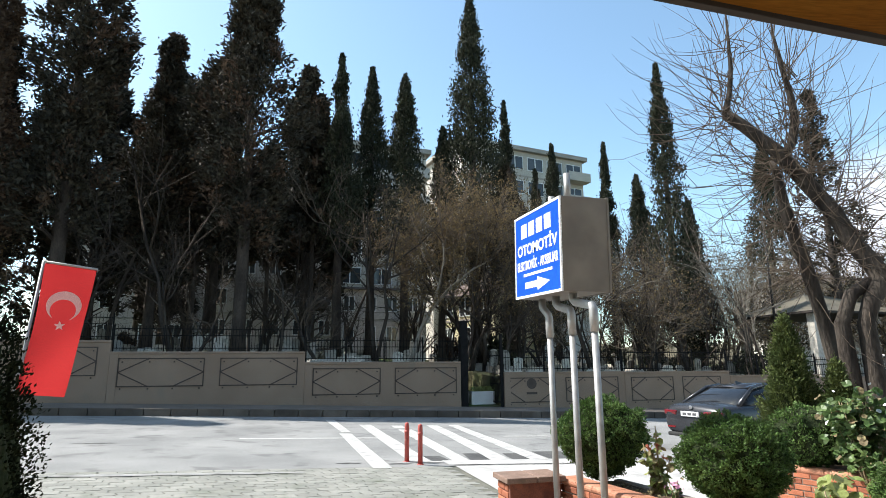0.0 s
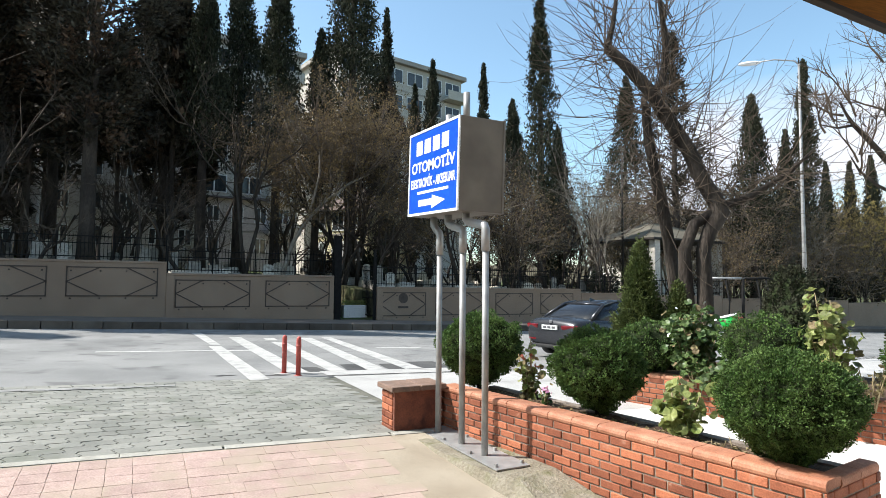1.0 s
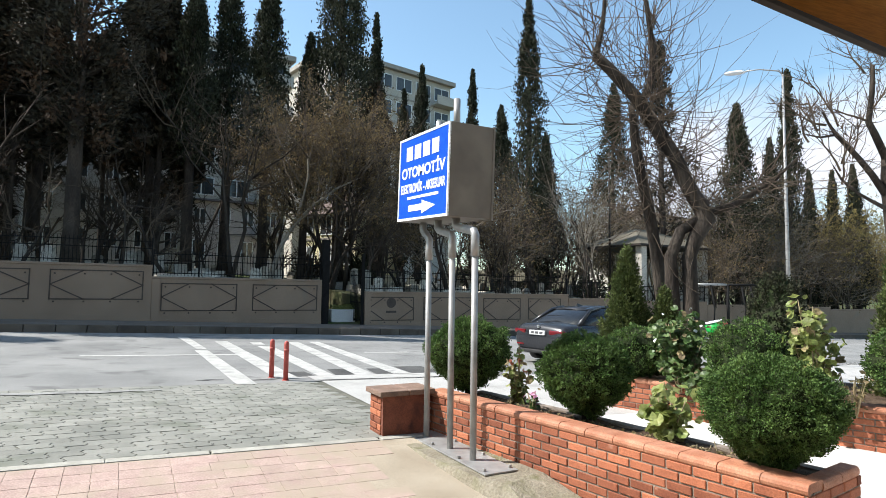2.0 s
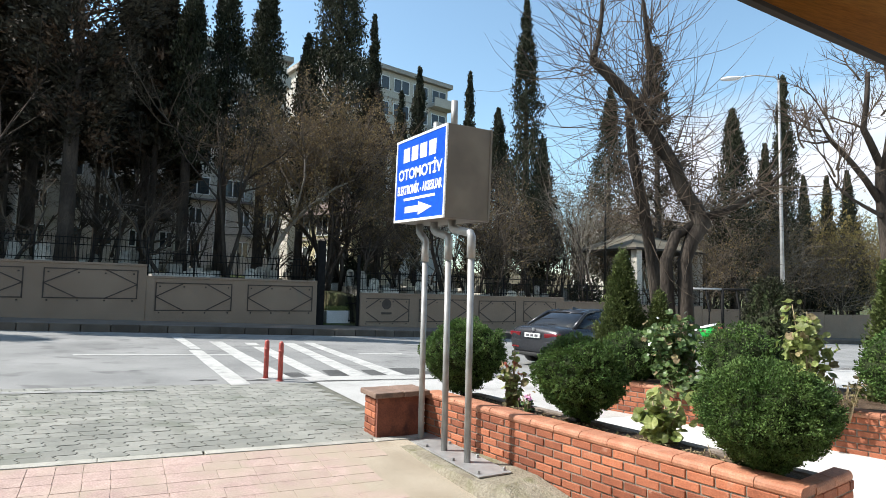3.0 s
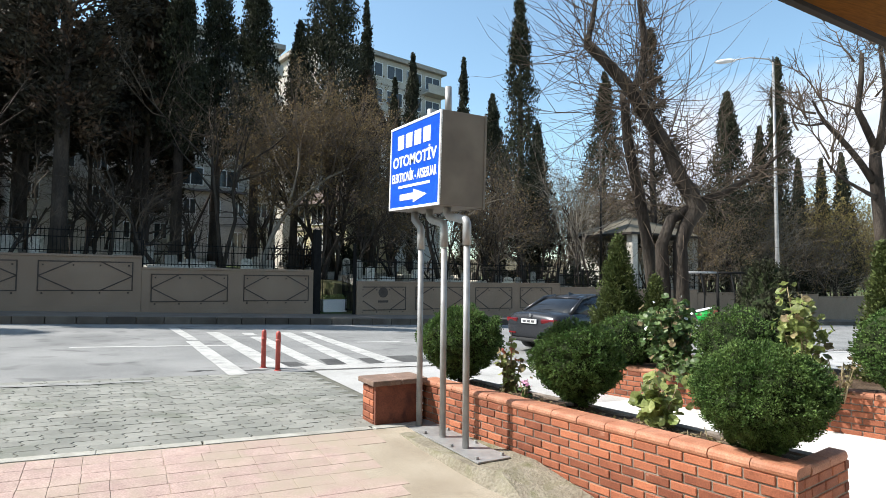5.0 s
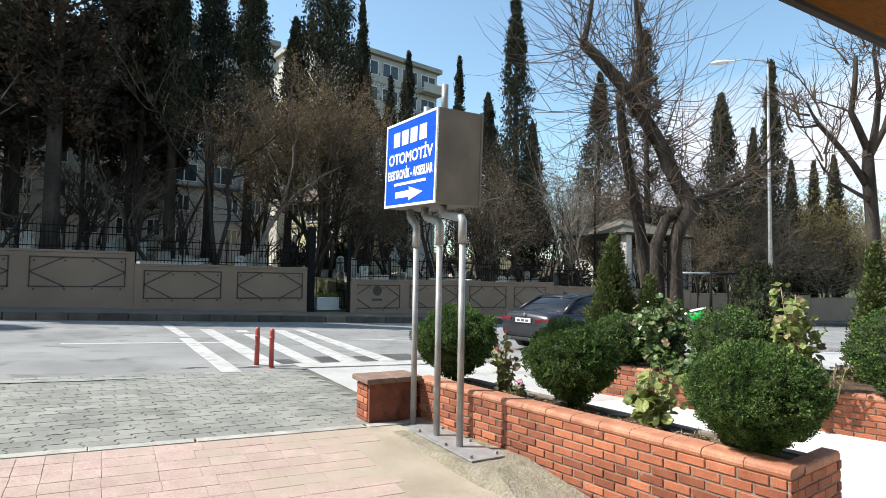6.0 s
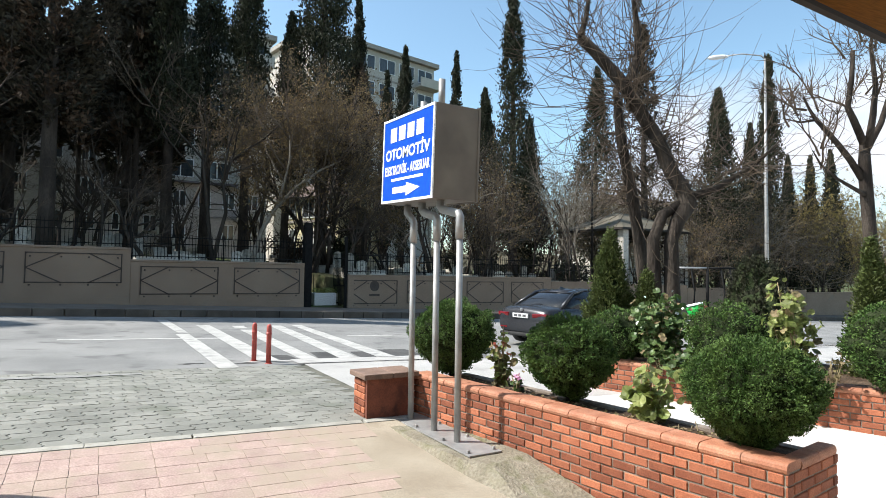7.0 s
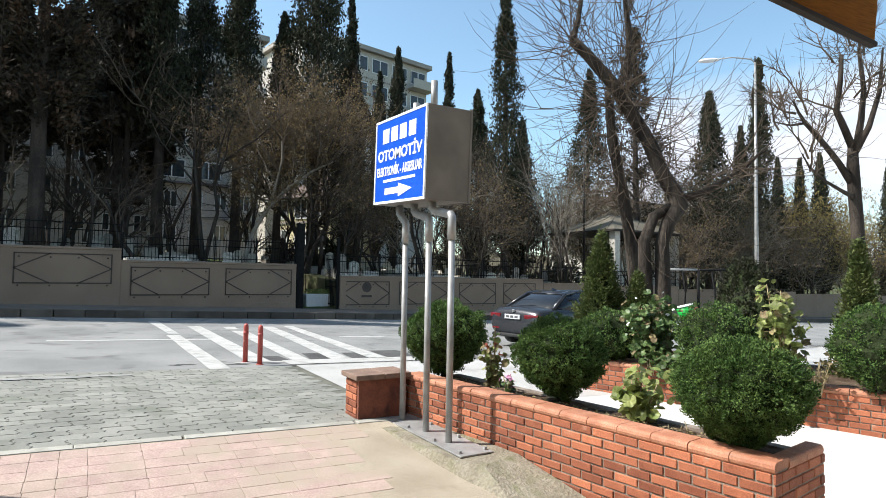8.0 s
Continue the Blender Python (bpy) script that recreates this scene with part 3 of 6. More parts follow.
def headstone(name, w, h, t, round_top, label):
    g = thing(name, label, "gravestone", (0, 0, -50), 0, "graves")
    bm = bmesh.new()
    n = 8
    out = [(-w / 2, -0.3), (w / 2, -0.3), (w / 2, h)]
    out += [(w / 2 * math.cos(math.pi * k / n), h + round_top * math.sin(math.pi * k / n)) for k in range(1, n)] + [(-w / 2, h)]
    fr = [bm.verts.new((x, -t / 2, z)) for x, z in out]
    bk = [bm.verts.new((x, t / 2, z)) for x, z in out]
    bm.faces.new(fr)
    bm.faces.new(bk[::-1])
    for i in range(len(out)):
        bm.faces.new((fr[i], bk[i], bk[(i + 1) % len(out)], fr[(i + 1) % len(out)]))
    part("slab", bm, M_MARBLE, g)
    bm = bmesh.new()
    box(bm, -0.45, 0.45, -2.0, -1.88, -0.3, 0.35, 0.015)
    box(bm, -0.45, -0.35, -1.88, -0.12, -0.3, 0.32, 0.015)
    box(bm, 0.35, 0.45, -1.88, -0.12, -0.3, 0.32, 0.015)
    part("kerb", bm, M_MARBLE, g)
    part("grave_bed", a_box(-0.34, 0.34, -1.87, -0.13, -0.3, 0.26), M_GRASS, g)
    return g


stones = [headstone("gravestone", 0.55, 0.75, 0.12, 0.16, "pale marble gravestone with rounded head"),
          headstone("gravestone", 0.42, 1.05, 0.14, 0.22, "tall narrow grey gravestone"),
          headstone("gravestone", 0.75, 0.55, 0.12, 0.03, "low white marble gravestone")]
rg = random.Random(5)
spots = []
while len(spots) < 104:
    x, y = rg.uniform(-14, 34), 27.6 + rg.random() ** 1.6 * 16
    if 6.8 < x < 10.4 and y < 34 or any(abs(x - a) < 1.0 and abs(y - b) < 2.1 for a, b in spots):
        continue
    spots.append((x, y))
for k, (x, y) in enumerate(spots):
    src = stones[k % 3]
    m = pose(x, y, cz(x, y) - 0.02, 0, rg.uniform(-4, 4), rg.uniform(-14, 14))
    if k < 3:
        src.matrix_basis = m
    else:
        copy_thing(src, m)

tb = thing("stone_trough", "white stone flower trough inside the gate", "trough", (8.95, 26.4, cz(8.75, 26.4)))
part("trough", a_box(-0.65, 0.65, -0.3, 0.3, -0.1, 0.55, 0.03), M_FRAMEWHITE, tb)
rng = np.random.default_rng(3)
c = rng.uniform((-0.6, -0.25, 0.5), (0.6, 0.25, 0.75), (500, 3))
v, f = leaf_quads(c, rng.normal(size=(500, 3)) + (0, 0, 1.5), 0.16, 0.05, rng)
raw("foliage", v, f, M_BROAD, tb, "tufts of green leaves")


# ---- trees ----
def conifer(name, x, y, top, width, base_frac, seed, material, label, slim=True, clumps=150, per=46, trunk=0.0, zbase=None, needle=0.25):
    """Trunk and a crown of many small needle sprays in clumps with gaps between them."""
    rng = np.random.default_rng(seed)
    zb = cz(x, y) - 0.1 if zbase is None else zbase
    h = top - zb
    t = thing(name, label, "tree", (x, y, zb))
    r = trunk or 0.012 * h + 0.06
    lean = rng.uniform(-0.25, 0.25, 2)
    pts = [(lean[0] * s, lean[1] * s, h * s) for s in (0, 0.08, 0.3, 0.6, 0.97)]
    stem = [(pts, (r * 1.35, r, r * 0.85, r * 0.5, 0.02), 9)]
    u = rng.random(clumps) ** (0.85 if slim else 0.8)
    s = base_frac + (1 - base_frac) * u
    q = (s - base_frac) / (1 - base_frac)
    if slim:
        prof = np.minimum(1.0, 0.45 + 3.2 * q) * np.power(np.clip(1 - q, 0, 1), 0.80) * 1.2
    else:
        prof = np.minimum(1.0, 0.55 + 2.2 * q) * np.power(np.clip(1 - q, 0, 1), 0.56) * (1 + 0.30 * np.sin(11 * q + seed) * (q < 0.92))
    ang = rng.uniform(0, 2 * np.pi, clumps)
    rad = width / 2 * prof * np.sqrt(rng.uniform(0.06 if slim else 0.12, 1.0, clumps))
    cs = np.stack([rad * np.cos(ang) + lean[0] * s, rad * np.sin(ang) + lean[1] * s, s * h], 1)
    size = (0.24 + 0.08 * width) * (0.22 + 0.9 * prof) if slim else (0.20 + 0.05 * width) * (0.55 + 0.5 * prof) * rng.uniform(0.6, 1.3, clumps)
    off = rng.normal(size=(clumps, per, 3)) * np.array([0.5, 0.5, 0.95 if slim else 0.62]) * size[:, None, None]
    dead = np.repeat(rng.random(clumps) < (0.0 if slim else 0.13), per)
    c = (cs[:, None, :] + off).reshape(-1, 3)
    keep = c[:, 2] < h * 1.005
    c, dead = c[keep], dead[keep]
    out = np.stack([c[:, 0], c[:, 1], np.zeros(len(c))], 1)
    d = out / (np.linalg.norm(out, axis=1, keepdims=True) + 0.3) * (0.5 if slim else 1.0) + rng.normal(size=c.shape) * 0.6 + np.array([0, 0, 1.2 if slim else 0.45])
    for name_, pick, mt in (("crown", ~dead, material), ("dry_sprays", dead, M_BROWNLEAF)):
        if pick.any():
            v, f = leaf_quads(c[pick], d[pick], needle, needle * 0.42, rng, 0.12)
            raw(name_, v, f, mt, t)
    if not slim:
        lines = []
        for k in range(0, clumps, 3):
            z = max(0.1 * h, cs[k, 2] - 0.5 * rad[k])
            lines.append(([(lean[0] * z / h, lean[1] * z / h, z), tuple(cs[k] * (0.5, 0.5, 0.5) + np.array((0, 0, 0.5 * (0.4 * cs[k, 2] + 0.6 * z)))), tuple(cs[k])], (0.07, 0.045, 0.015), 4))
        stem += lines
    tube_part("trunk", stem, M_BARKDARK, t)
    return t


DARK = "tall dark evergreen with uneven crown, backlit"
SLIM = "slender dark green cypress behind the cemetery wall"
for k, (x, y, top, w, bf) in enumerate(((-10.2, 29.5, 25.5, 5.8, 0.24), (-7.2, 34, 21.0, 5.0, 0.2), (-2.3, 30.5, 24.6, 6.9, 0.26), (-15.5, 33, 20.5, 6.0, 0.2),
                                         (-4.8, 40, 23, 5.5, 0.15), (1.0, 42, 24, 5, 0.12), (-12.5, 42, 24, 6.0, 0.12), (-9.0, 47, 23, 6, 0.1), (-19.5, 38, 25, 7, 0.15),
                                         (3.6, 47, 22, 4.5, 0.1))):
    conifer("conifer_tree", x, y, top, w, max(bf, 0.33) if y > 36 and x > -6 else bf, 20 + k, M_PINE, DARK, False, 410 if y < 36 else 330, 90 if y < 36 else 42, 0.0, None, 0.28 if y < 36 else 0.56)
for k, (x, y, top, w, bf) in enumerate(((2.84, 36, 22.1, 2.5, 0.33), (5.4, 40, 23.8, 3.3, 0.33), (7.4, 38, 22.5, 3.4, 0.33), (11.75, 36, 28.2, 4.5, 0.27), (9.7, 37, 18.2, 2.4, 0.36),
                                         (15.85, 40, 22.2, 2.3, 0.12), (21.3, 44, 20.8, 2.9, 0.1), (20.2, 45, 18.6, 2.2, 0.1), (25.4, 42, 20.5, 2.2, 0.1), (26.9, 40, 17.0, 3.4, 0.1),
                                         (24.65, 33, 22.8, 3.3, 0.12), (27.0, 34, 13.1, 2.7, 0.1), (37.2, 38, 20.1, 4.9, 0.1), (38.1, 26.5, 15.2, 4.0, 0.1), (44.3, 26.5, 19.1, 2.9, 0.1),
                                         (43.5, 27.5, 13.6, 2.2, 0.1), (48.1, 27, 11.6, 1.5, 0.1), (51.1, 27, 11.9, 1.5, 0.1), (54.8, 27, 12.8, 2.3, 0.1), (66.8, 27, 14.2, 2.4, 0.1))):
    conifer("cypress_tree", x, y, top, w, bf, 60 + k, M_CYPRESS, SLIM, True, 230 if w < 3 else (430 if top > 25 else 290), 58)
conifer("conifer_tree", 34.6, 30.0, 20.5, 5.0, 0.15, 91, M_PINE, "ragged dark evergreen behind the bare tree", False, 230, 46)
conifer("conifer_tree", -13.9, 29.0, 21.5, 5.0, 0.10, 92, M_BROWNLEAF, "brown-leaved evergreen beside the dark trees", False, 430, 60)


def branchy(rng, lines, p, d, length, r, level, spread=0.55, up=0.12, kids=4, tips=None):
    """Recursive bare branching: adds tapered tubes to lines."""
    p, d = Vector(p), Vector(d).normalized()
    pts = [p.copy()]
    n = 4 if level > 1 else (3 if level else 2)
    for k in range(n):
        d = (d + Vector(rng.normal(size=3)) * 0.16 + Vector((0, 0, up))).normalized()
        pts.append(pts[-1] + d * length / n)
    lines.append((pts, [r * (1 - 0.62 * k / n) for k in range(n + 1)], 6 if level > 2 else (4 if level > 1 else 3)))
    if tips is not None and level == 0:
        tips += pts[1:]
    if level == 0:
        return
    for k in range(kids + (2 if level == 1 else 0)):
        f = rng.uniform(0.62 if level > 3 else 0.3, 1.0)
        i = min(n - 1, int(f * n))
        q = pts[i].lerp(pts[i + 1], f * n - i)
        nd = (pts[i + 1] - pts[i]).normalized() + Vector(rng.normal(size=3)) * spread
        if level > 2:
            nd.z = max(nd.z, 0.35 * (level - 3))
        branchy(rng, lines, q, nd, length * rng.uniform(0.5, 0.75), max(0.006, r * 0.45), level - 1, spread, up, kids, tips)


def bare_tree(name, x, y, height, seed, label, lean=(0, 0), stems=1, level=4, spread=0.6, twig=M_TWIG, buds=0.0, r=0.14, zbase=None, kids=4, first=0.42, leafy=M_BUD):
    rng = np.random.default_rng(seed)
    zb = cz(x, y) - 0.1 if zbase is None else zbase
    t = thing(name, label, "tree", (x, y, zb))
    big, tips = [], []
    for s in range(stems):
        d = Vector((lean[0] + rng.normal() * 0.22 * (stems > 1), lean[1] + rng.normal() * 0.22 * (stems > 1), 1))
        branchy(rng, big, (rng.normal() * 0.12 * stems ** 0.5 * (stems > 1), rng.normal() * 0.12 * stems ** 0.5 * (stems > 1), 0), d, height * first, r, level, spread, 0.10, kids, tips)
    tube_part("trunk", [l for l in big if l[2] == 6], M_BARK, t)
    tube_part("twigwork", [l for l in big if l[2] != 6], twig, t)
    if buds:
        k = int(buds)
        c = np.array([tuple(tips[i]) for i in rng.integers(0, len(tips), k)]) + rng.normal(size=(k, 3)) * 0.06
        v, f = leaf_quads(c, rng.normal(size=(k, 3)), 0.13, 0.075, rng)
        raw("new_growth", v, f, leafy, t)
    return t




def leaning_tree(x, y, seed):
    """A pale trunk that leans far over and forks, with budding branches on its upper side."""
    rng = np.random.default_rng(seed)
    zb = cz(x, y) - 0.15
    t = thing("budding_tree", "leaning pale-barked tree with tangled budding branches", "tree", (x, y, zb))
    stem = [(0, 0, 0), (0.12, 0, 2.2 - zb), (0.5, 0, 3.5 - zb), (1.08, 0.05, 4.55 - zb), (2.1, 0.1, 5.7 - zb), (3.4, 0.1, 6.75 - zb), (4.6, 0.2, 7.4 - zb)]
    fork = [(1.2, 0.05, 4.75 - zb), (1.5, 0, 5.8 - zb), (1.75, -0.1, 7.1 - zb), (1.7, 0, 8.6 - zb)]
    tube_part("trunk", [(stem, (0.15, 0.12, 0.10, 0.09, 0.08, 0.06, 0.03), 8), (fork, (0.06, 0.055, 0.045, 0.02), 7)], M_PALETWIG, t)
    lines, tips = [], []
    for a, b, n in ((stem[4], stem[5], 4), (stem[5], stem[6], 5), (fork[1], fork[2], 3), (fork[2], fork[3], 4)):
        for k in range(n):
            q = Vector(a).lerp(Vector(b), (k + 0.5) / n)
            branchy(rng, lines, q, (rng.normal() * 0.8 + 0.2, rng.normal() * 0.6, 1.0), 2.6, 0.045, 3, 0.75, 0.05, 4, tips)
    tube_part("twigwork", lines, M_TWIGRED, t)
    k = 4500
    c = np.array([tuple(tips[i]) for i in rng.integers(0, len(tips), k)]) + rng.normal(size=(k, 3)) * 0.06
    v, f = leaf_quads(c, rng.normal(size=(k, 3)), 0.12, 0.07, rng)
    raw("new_growth", v, f, M_BUD, t)


leaning_tree(5.94, 28.6, 7)
bare_tree("budding_tree", 11.2, 32.5, 14.0, 8, "bare tree with reddish brown buds", (0, 0), 3, 4, 0.65, M_TWIGRED, 14000, 0.16, None, 5)
bare_tree("budding_tree", 9.3, 31.0, 12.0, 18, "bare tree with reddish brown buds", (0.1, 0), 2, 4, 0.7, M_TWIGRED, 9000, 0.13, None, 5)
bare_tree("bare_tree", 4.6, 29.2, 13.5, 9, "thin grey bare tree among the graves", (0.2, 0), 2, 4, 0.7, M_TWIG, 0, 0.12)
bare_tree("bare_tree", -3.9, 28.2, 7.0, 10, "small crooked bare tree", (0.5, 0), 1, 3, 0.7, M_TWIG, 0, 0.1)
bare_tree("bare_tree", 1.6, 28.0, 7.5, 11, "small crooked bare tree", (-0.6, 0), 1, 3, 0.7, M_TWIG, 0, 0.11)
bare_tree("bare_tree", 24.3, 26.6, 9, 30, "cluster of pale thin bare stems", (0, 0), 6, 3, 0.5, M_PALETWIG, 0, 0.06, None, 4, 0.6)
for k, (x, y, h, st) in enumerate(((36, 27, 11.5, 5), (39.5, 29, 12.5, 5), (43.5, 27, 12, 5),
                                     (47, 29.5, 11.5, 5), (37.5, 33, 14, 5), (45, 35, 13, 4), (52, 30, 9, 5), (58, 29, 9, 5), (20.0, 29.5, 8, 4), (17.0, 31, 9, 3), (34.5, 26.0, 7, 6), (41.5, 26.0, 8, 6), (46, 26.2, 8, 6), (50, 26.0, 8, 6), (62, 28, 9, 6), (45, 31, 12, 6), (50, 32, 12, 6), (55, 31, 12, 6), (60, 33, 13, 6), (40, 32, 11, 6), (-15.0, 31, 8, 5), (-18.0, 36, 9, 5), (-22, 40, 10, 5), (22, 33, 10, 6), (24.5, 36, 11, 6), (28, 38, 12, 6), (31, 36, 11, 6), (36, 36, 11, 6), (26, 31, 8, 6), (44, 40, 13, 6), (54, 40, 14, 6), (66, 40, 14, 6))):
    bare_tree("bare_shrub", x, y, h, 40 + k, "tangled leafless brown thicket", (0, 0), st, 3, 0.75, M_PALETWIG if k % 2 else M_TWIGRED, 2000, 0.07, None, 5, 0.5)
for k, (x, y, h) in enumerate(((49.0, 27.6, 11.5), (56.0, 27.0, 11.5), (43.0, 30.0, 9.5), (52.0, 28.5, 12.0), (59.0, 29.5, 12.5), (66.0, 30.0, 12.0), (72.0, 31.0, 13.0))):
    bare_tree("budding_tree", x, y, h, 70 + k, "bushy tree with yellow-olive new leaves", (0, 0), 5, 3, 0.75, M_TWIG, 9000, 0.07, None, 5, 0.5, M_OLIVE)


# more dark growth and bare trunks filling the cemetery
for k, (x, y, top, w, bf) in enumerate(((1.2, 37, 19, 3.6, 0.42), (-5.6, 37, 20, 4.0, 0.34),
                                         (13.6, 35.5, 15, 3.0, 0.5), (-22, 29.5, 26, 6, 0.25), (-26, 30, 26, 6, 0.2), (-31, 29, 27, 6, 0.2), (-36, 31, 27, 7, 0.2), (-18.5, 28.5, 20, 5, 0.25), (-6.5, 50, 21, 7, 0.33), (-2, 52, 21, 7, 0.4), (2.0, 53, 17, 6.0, 0.3), (-12, 52, 22, 7, 0.24), (-17, 46, 22, 7, 0.04), (-23, 44, 22, 7, 0.04))):
    conifer("conifer_tree", x, y, top, w, bf, 120 + k, M_PINE, "dark evergreen with a long bare trunk", False, 260 if x < -10 else 190, 40, 0.2, None, 0.54)
ru = random.Random(91)
for k in range(34):
    x, y = ru.uniform(-15, 24), ru.uniform(27.5, 42)
    if 7.2 < x < 10.0 and y < 33:
        continue
    bare_tree("bare_tree", x, y, ru.uniform(4.5, 7.5), 400 + k, "small leafless tree with dark tangled twigs among graves", (ru.uniform(-0.3, 0.3), 0), 1 + k % 2, 3, 0.7,
              M_TWIG if k % 4 == 0 else M_BARKDARK, 0, ru.uniform(0.07, 0.13), None, 4, ru.uniform(0.5, 0.65))
rt = random.Random(77)
for k in range(26):
    x, y = rt.uniform(-12, 30), rt.uniform(29.5, 44)
    bare_tree("bare_tree", x, y, rt.uniform(7, 11), 200 + k, "thin dark bare trunk among the graves", (rt.uniform(-0.2, 0.2), 0), 1, 2, 0.6, M_BARKDARK, 0, rt.uniform(0.09, 0.17), None, 5, 0.75)
for k in range(9):
    x, y = rt.uniform(-13, 36), 27.2 + rt.random() ** 1.3 * 16
    if 7.0 < x < 10.2 and y < 33:
        continue
    rng = np.random.default_rng(300 + k)
    t = thing("evergreen_shrub", "dark low evergreen shrub between graves", "shrub", (x, y, cz(x, y) - 0.05))
    h, w = rt.uniform(0.9, 2.2), rt.uniform(1.2, 2.6)
    d = rng.normal(size=(1500, 3))
    d /= np.linalg.norm(d, axis=1, keepdims=True)
    c = d * (rng.random((1500, 1)) ** 0.4) * np.array([w / 2, w / 2, h / 2]) * (1 + 0.25 * np.sin(7 * d[:, :1] + k)) + np.array([0, 0, h / 2])
    v, f = leaf_quads(c, d + rng.normal(size=d.shape) * 0.6 + np.array([0, 0, 0.4]), 0.20, 0.10, rng)
    raw("foliage", v, f, M_CYPRESS if k % 3 else M_BROWNLEAF, t)
    tube_part("stem", [([(0, 0, -0.1), (0.05, 0, h * 0.6)], (0.05, 0.02), 6)], M_BARKDARK, t)


# pollarded street trees: thick cut limbs with long whips
def pollard(name, at, limbs, heads, seed, label, whip=2.8, count=26, size=1.0, girth=0.76, fine=0):
    rng = np.random.default_rng(seed)
    t = thing(name, label, "tree", at)
    t.scale = (size, size, size)
    for pts, radii in limbs:
        tube_part("limb", [(pts, [r * girth for r in radii], 12)], M_BARK, t)
    lines = []
    for p, n, away in heads:
        for k in range(fine):
            branchy(rng, lines, Vector(p) + Vector(rng.normal(size=3)) * 0.15, Vector(away) + Vector(rng.normal(size=3)) * 0.5 + Vector((0, 0, 0.5)), whip * 0.7, 0.04, 2, 0.6, 0.08, 4)
    for p, n, away in heads:
        for k in range(int(n * count / 16)):
            d = Vector(rng.normal(size=3)) + Vector(away) + Vector((0, 0, 0.35))
            d.normalize()
            q = Vector(p) + Vector(rng.normal(size=3)) * 0.16
            L = whip * rng.uniform(0.4, 1.25)
            pts = [q]
            for s in range(5):
                d = (d + Vector(rng.normal(size=3)) * 0.17 + Vector((0, 0, 0.11 * (s - 1)))).normalized()
                pts.append(pts[-1] + d * L / 5)
            lines.append((pts, (0.013, 0.0105, 0.008, 0.006, 0.0045, 0.003), 3))
            if rng.random() < 0.5:
                e = (d + Vector(rng.normal(size=3)) * 0.5).normalized()
                lines.append(([pts[2], pts[2] + e * L * 0.2, pts[2] + (e + Vector((0, 0, 0.15))) * L * 0.42], (0.008, 0.006, 0.003), 3))
    tube_part("twigwork", lines, M_TWIG, t)
    return t


TB = (10.4, 8.7, -0.33)
limbs = [
    ([(0.0, -0.35, -0.2), (0.02, -0.4, 1.2), (-0.02, -0.4, 2.65), (0.12, -0.45, 3.05), (0.40, -0.5, 3.46), (0.33, -0.42, 3.75), (0.17, -0.25, 4.16), (0.06, 0.0, 4.87), (-0.28, 0.3, 5.66), (-0.59, 0.5, 6.25), (-1.07, 0.8, 6.90), (-1.34, 0.95, 7.19)],
     (0.24, 0.2, 0.17, 0.18, 0.235, 0.205, 0.19, 0.185, 0.18, 0.17, 0.145, 0.14)),
    ([(-1.34, 0.95, 7.12), (-1.24, 1.0, 7.45), (-1.14, 1.0, 7.75), (-0.99, 1.05, 8.34), (-0.93, 1.08, 9.2), (-0.9, 1.1, 10.3)], (0.10, 0.08, 0.07, 0.055, 0.035, 0.008)),
    ([(-0.05, 0.4, -0.2), (0.1, 0.4, 1.6), (-0.13, 0.4, 2.86), (-0.35, 0.4, 3.82), (-0.68, 0.4, 4.93), (-0.78, 0.4, 5.74), (-0.84, 0.4, 6.0)], (0.22, 0.18, 0.15, 0.15, 0.13, 0.10, 0.07)),
    ([(-0.15, -0.1, -0.2), (-0.25, -0.15, 1.7), (-0.35, -0.2, 2.65), (-0.1, -0.25, 3.2), (0.38, -0.45, 3.5)], (0.22, 0.18, 0.15, 0.14, 0.13)),
    ([(0.47, -0.5, 3.6), (0.87, -0.8, 3.76), (1.21, -1.1, 4.05), (1.44, -1.4, 4.30), (1.7, -1.75, 4.75)], (0.12, 0.08, 0.065, 0.05, 0.02)),
    ([(-0.56, 0.4, 6.1), (-0.29, 0.4, 6.42), (-0.11, 0.4, 6.98), (-0.16, 0.4, 7.55), (-0.30, 0.4, 8.24), (-0.35, 0.45, 9.0), (-0.32, 0.45, 9.8)], (0.12, 0.11, 0.10, 0.08, 0.055, 0.03, 0.007)),
]
heads = [((-1.32, 0.95, 7.15), 36, (-0.6, 0.5, 0.1)), ((-1.14, 1.0, 7.8), 14, (-0.2, 0, 0.2)), ((-0.95, 1.08, 8.8), 18, (0, 0, 0.4)), ((-0.59, 0.5, 6.25), 20, (-0.1, -0.2, 0.2)),
         ((-0.13, 0.4, 7.0), 32, (0.1, 0, 0.2)), ((-0.2, 0.4, 7.9), 26, (0.1, 0, 0.4)), ((-0.28, 0.3, 5.7), 34, (0.4, -0.2, 0.1)), ((-0.80, 0.4, 5.8), 34, (-0.6, 0.4, -0.1)), ((-0.6, 0.4, 4.7), 26, (-0.7, 0.4, -0.2)),
         ((0.06, 0.0, 4.9), 30, (0.5, -0.4, 0)), ((0.40, -0.5, 3.6), 20, (0.4, -0.4, 0)), ((1.3, -1.2, 4.1), 30, (0.4, -0.3, 0.3)), ((-0.35, 0.4, 3.8), 24, (-0.6, 0.4, 0)), ((0.2, -0.25, 4.2), 20, (0.5, -0.3, 0.1))]
pollard("plane_tree", TB, limbs, heads, 4, "pollarded bare plane tree with forked trunk and whips", 2.5, 20, 1.0, 0.84)
TB2 = (19.85, 8.75, gz(20.2))
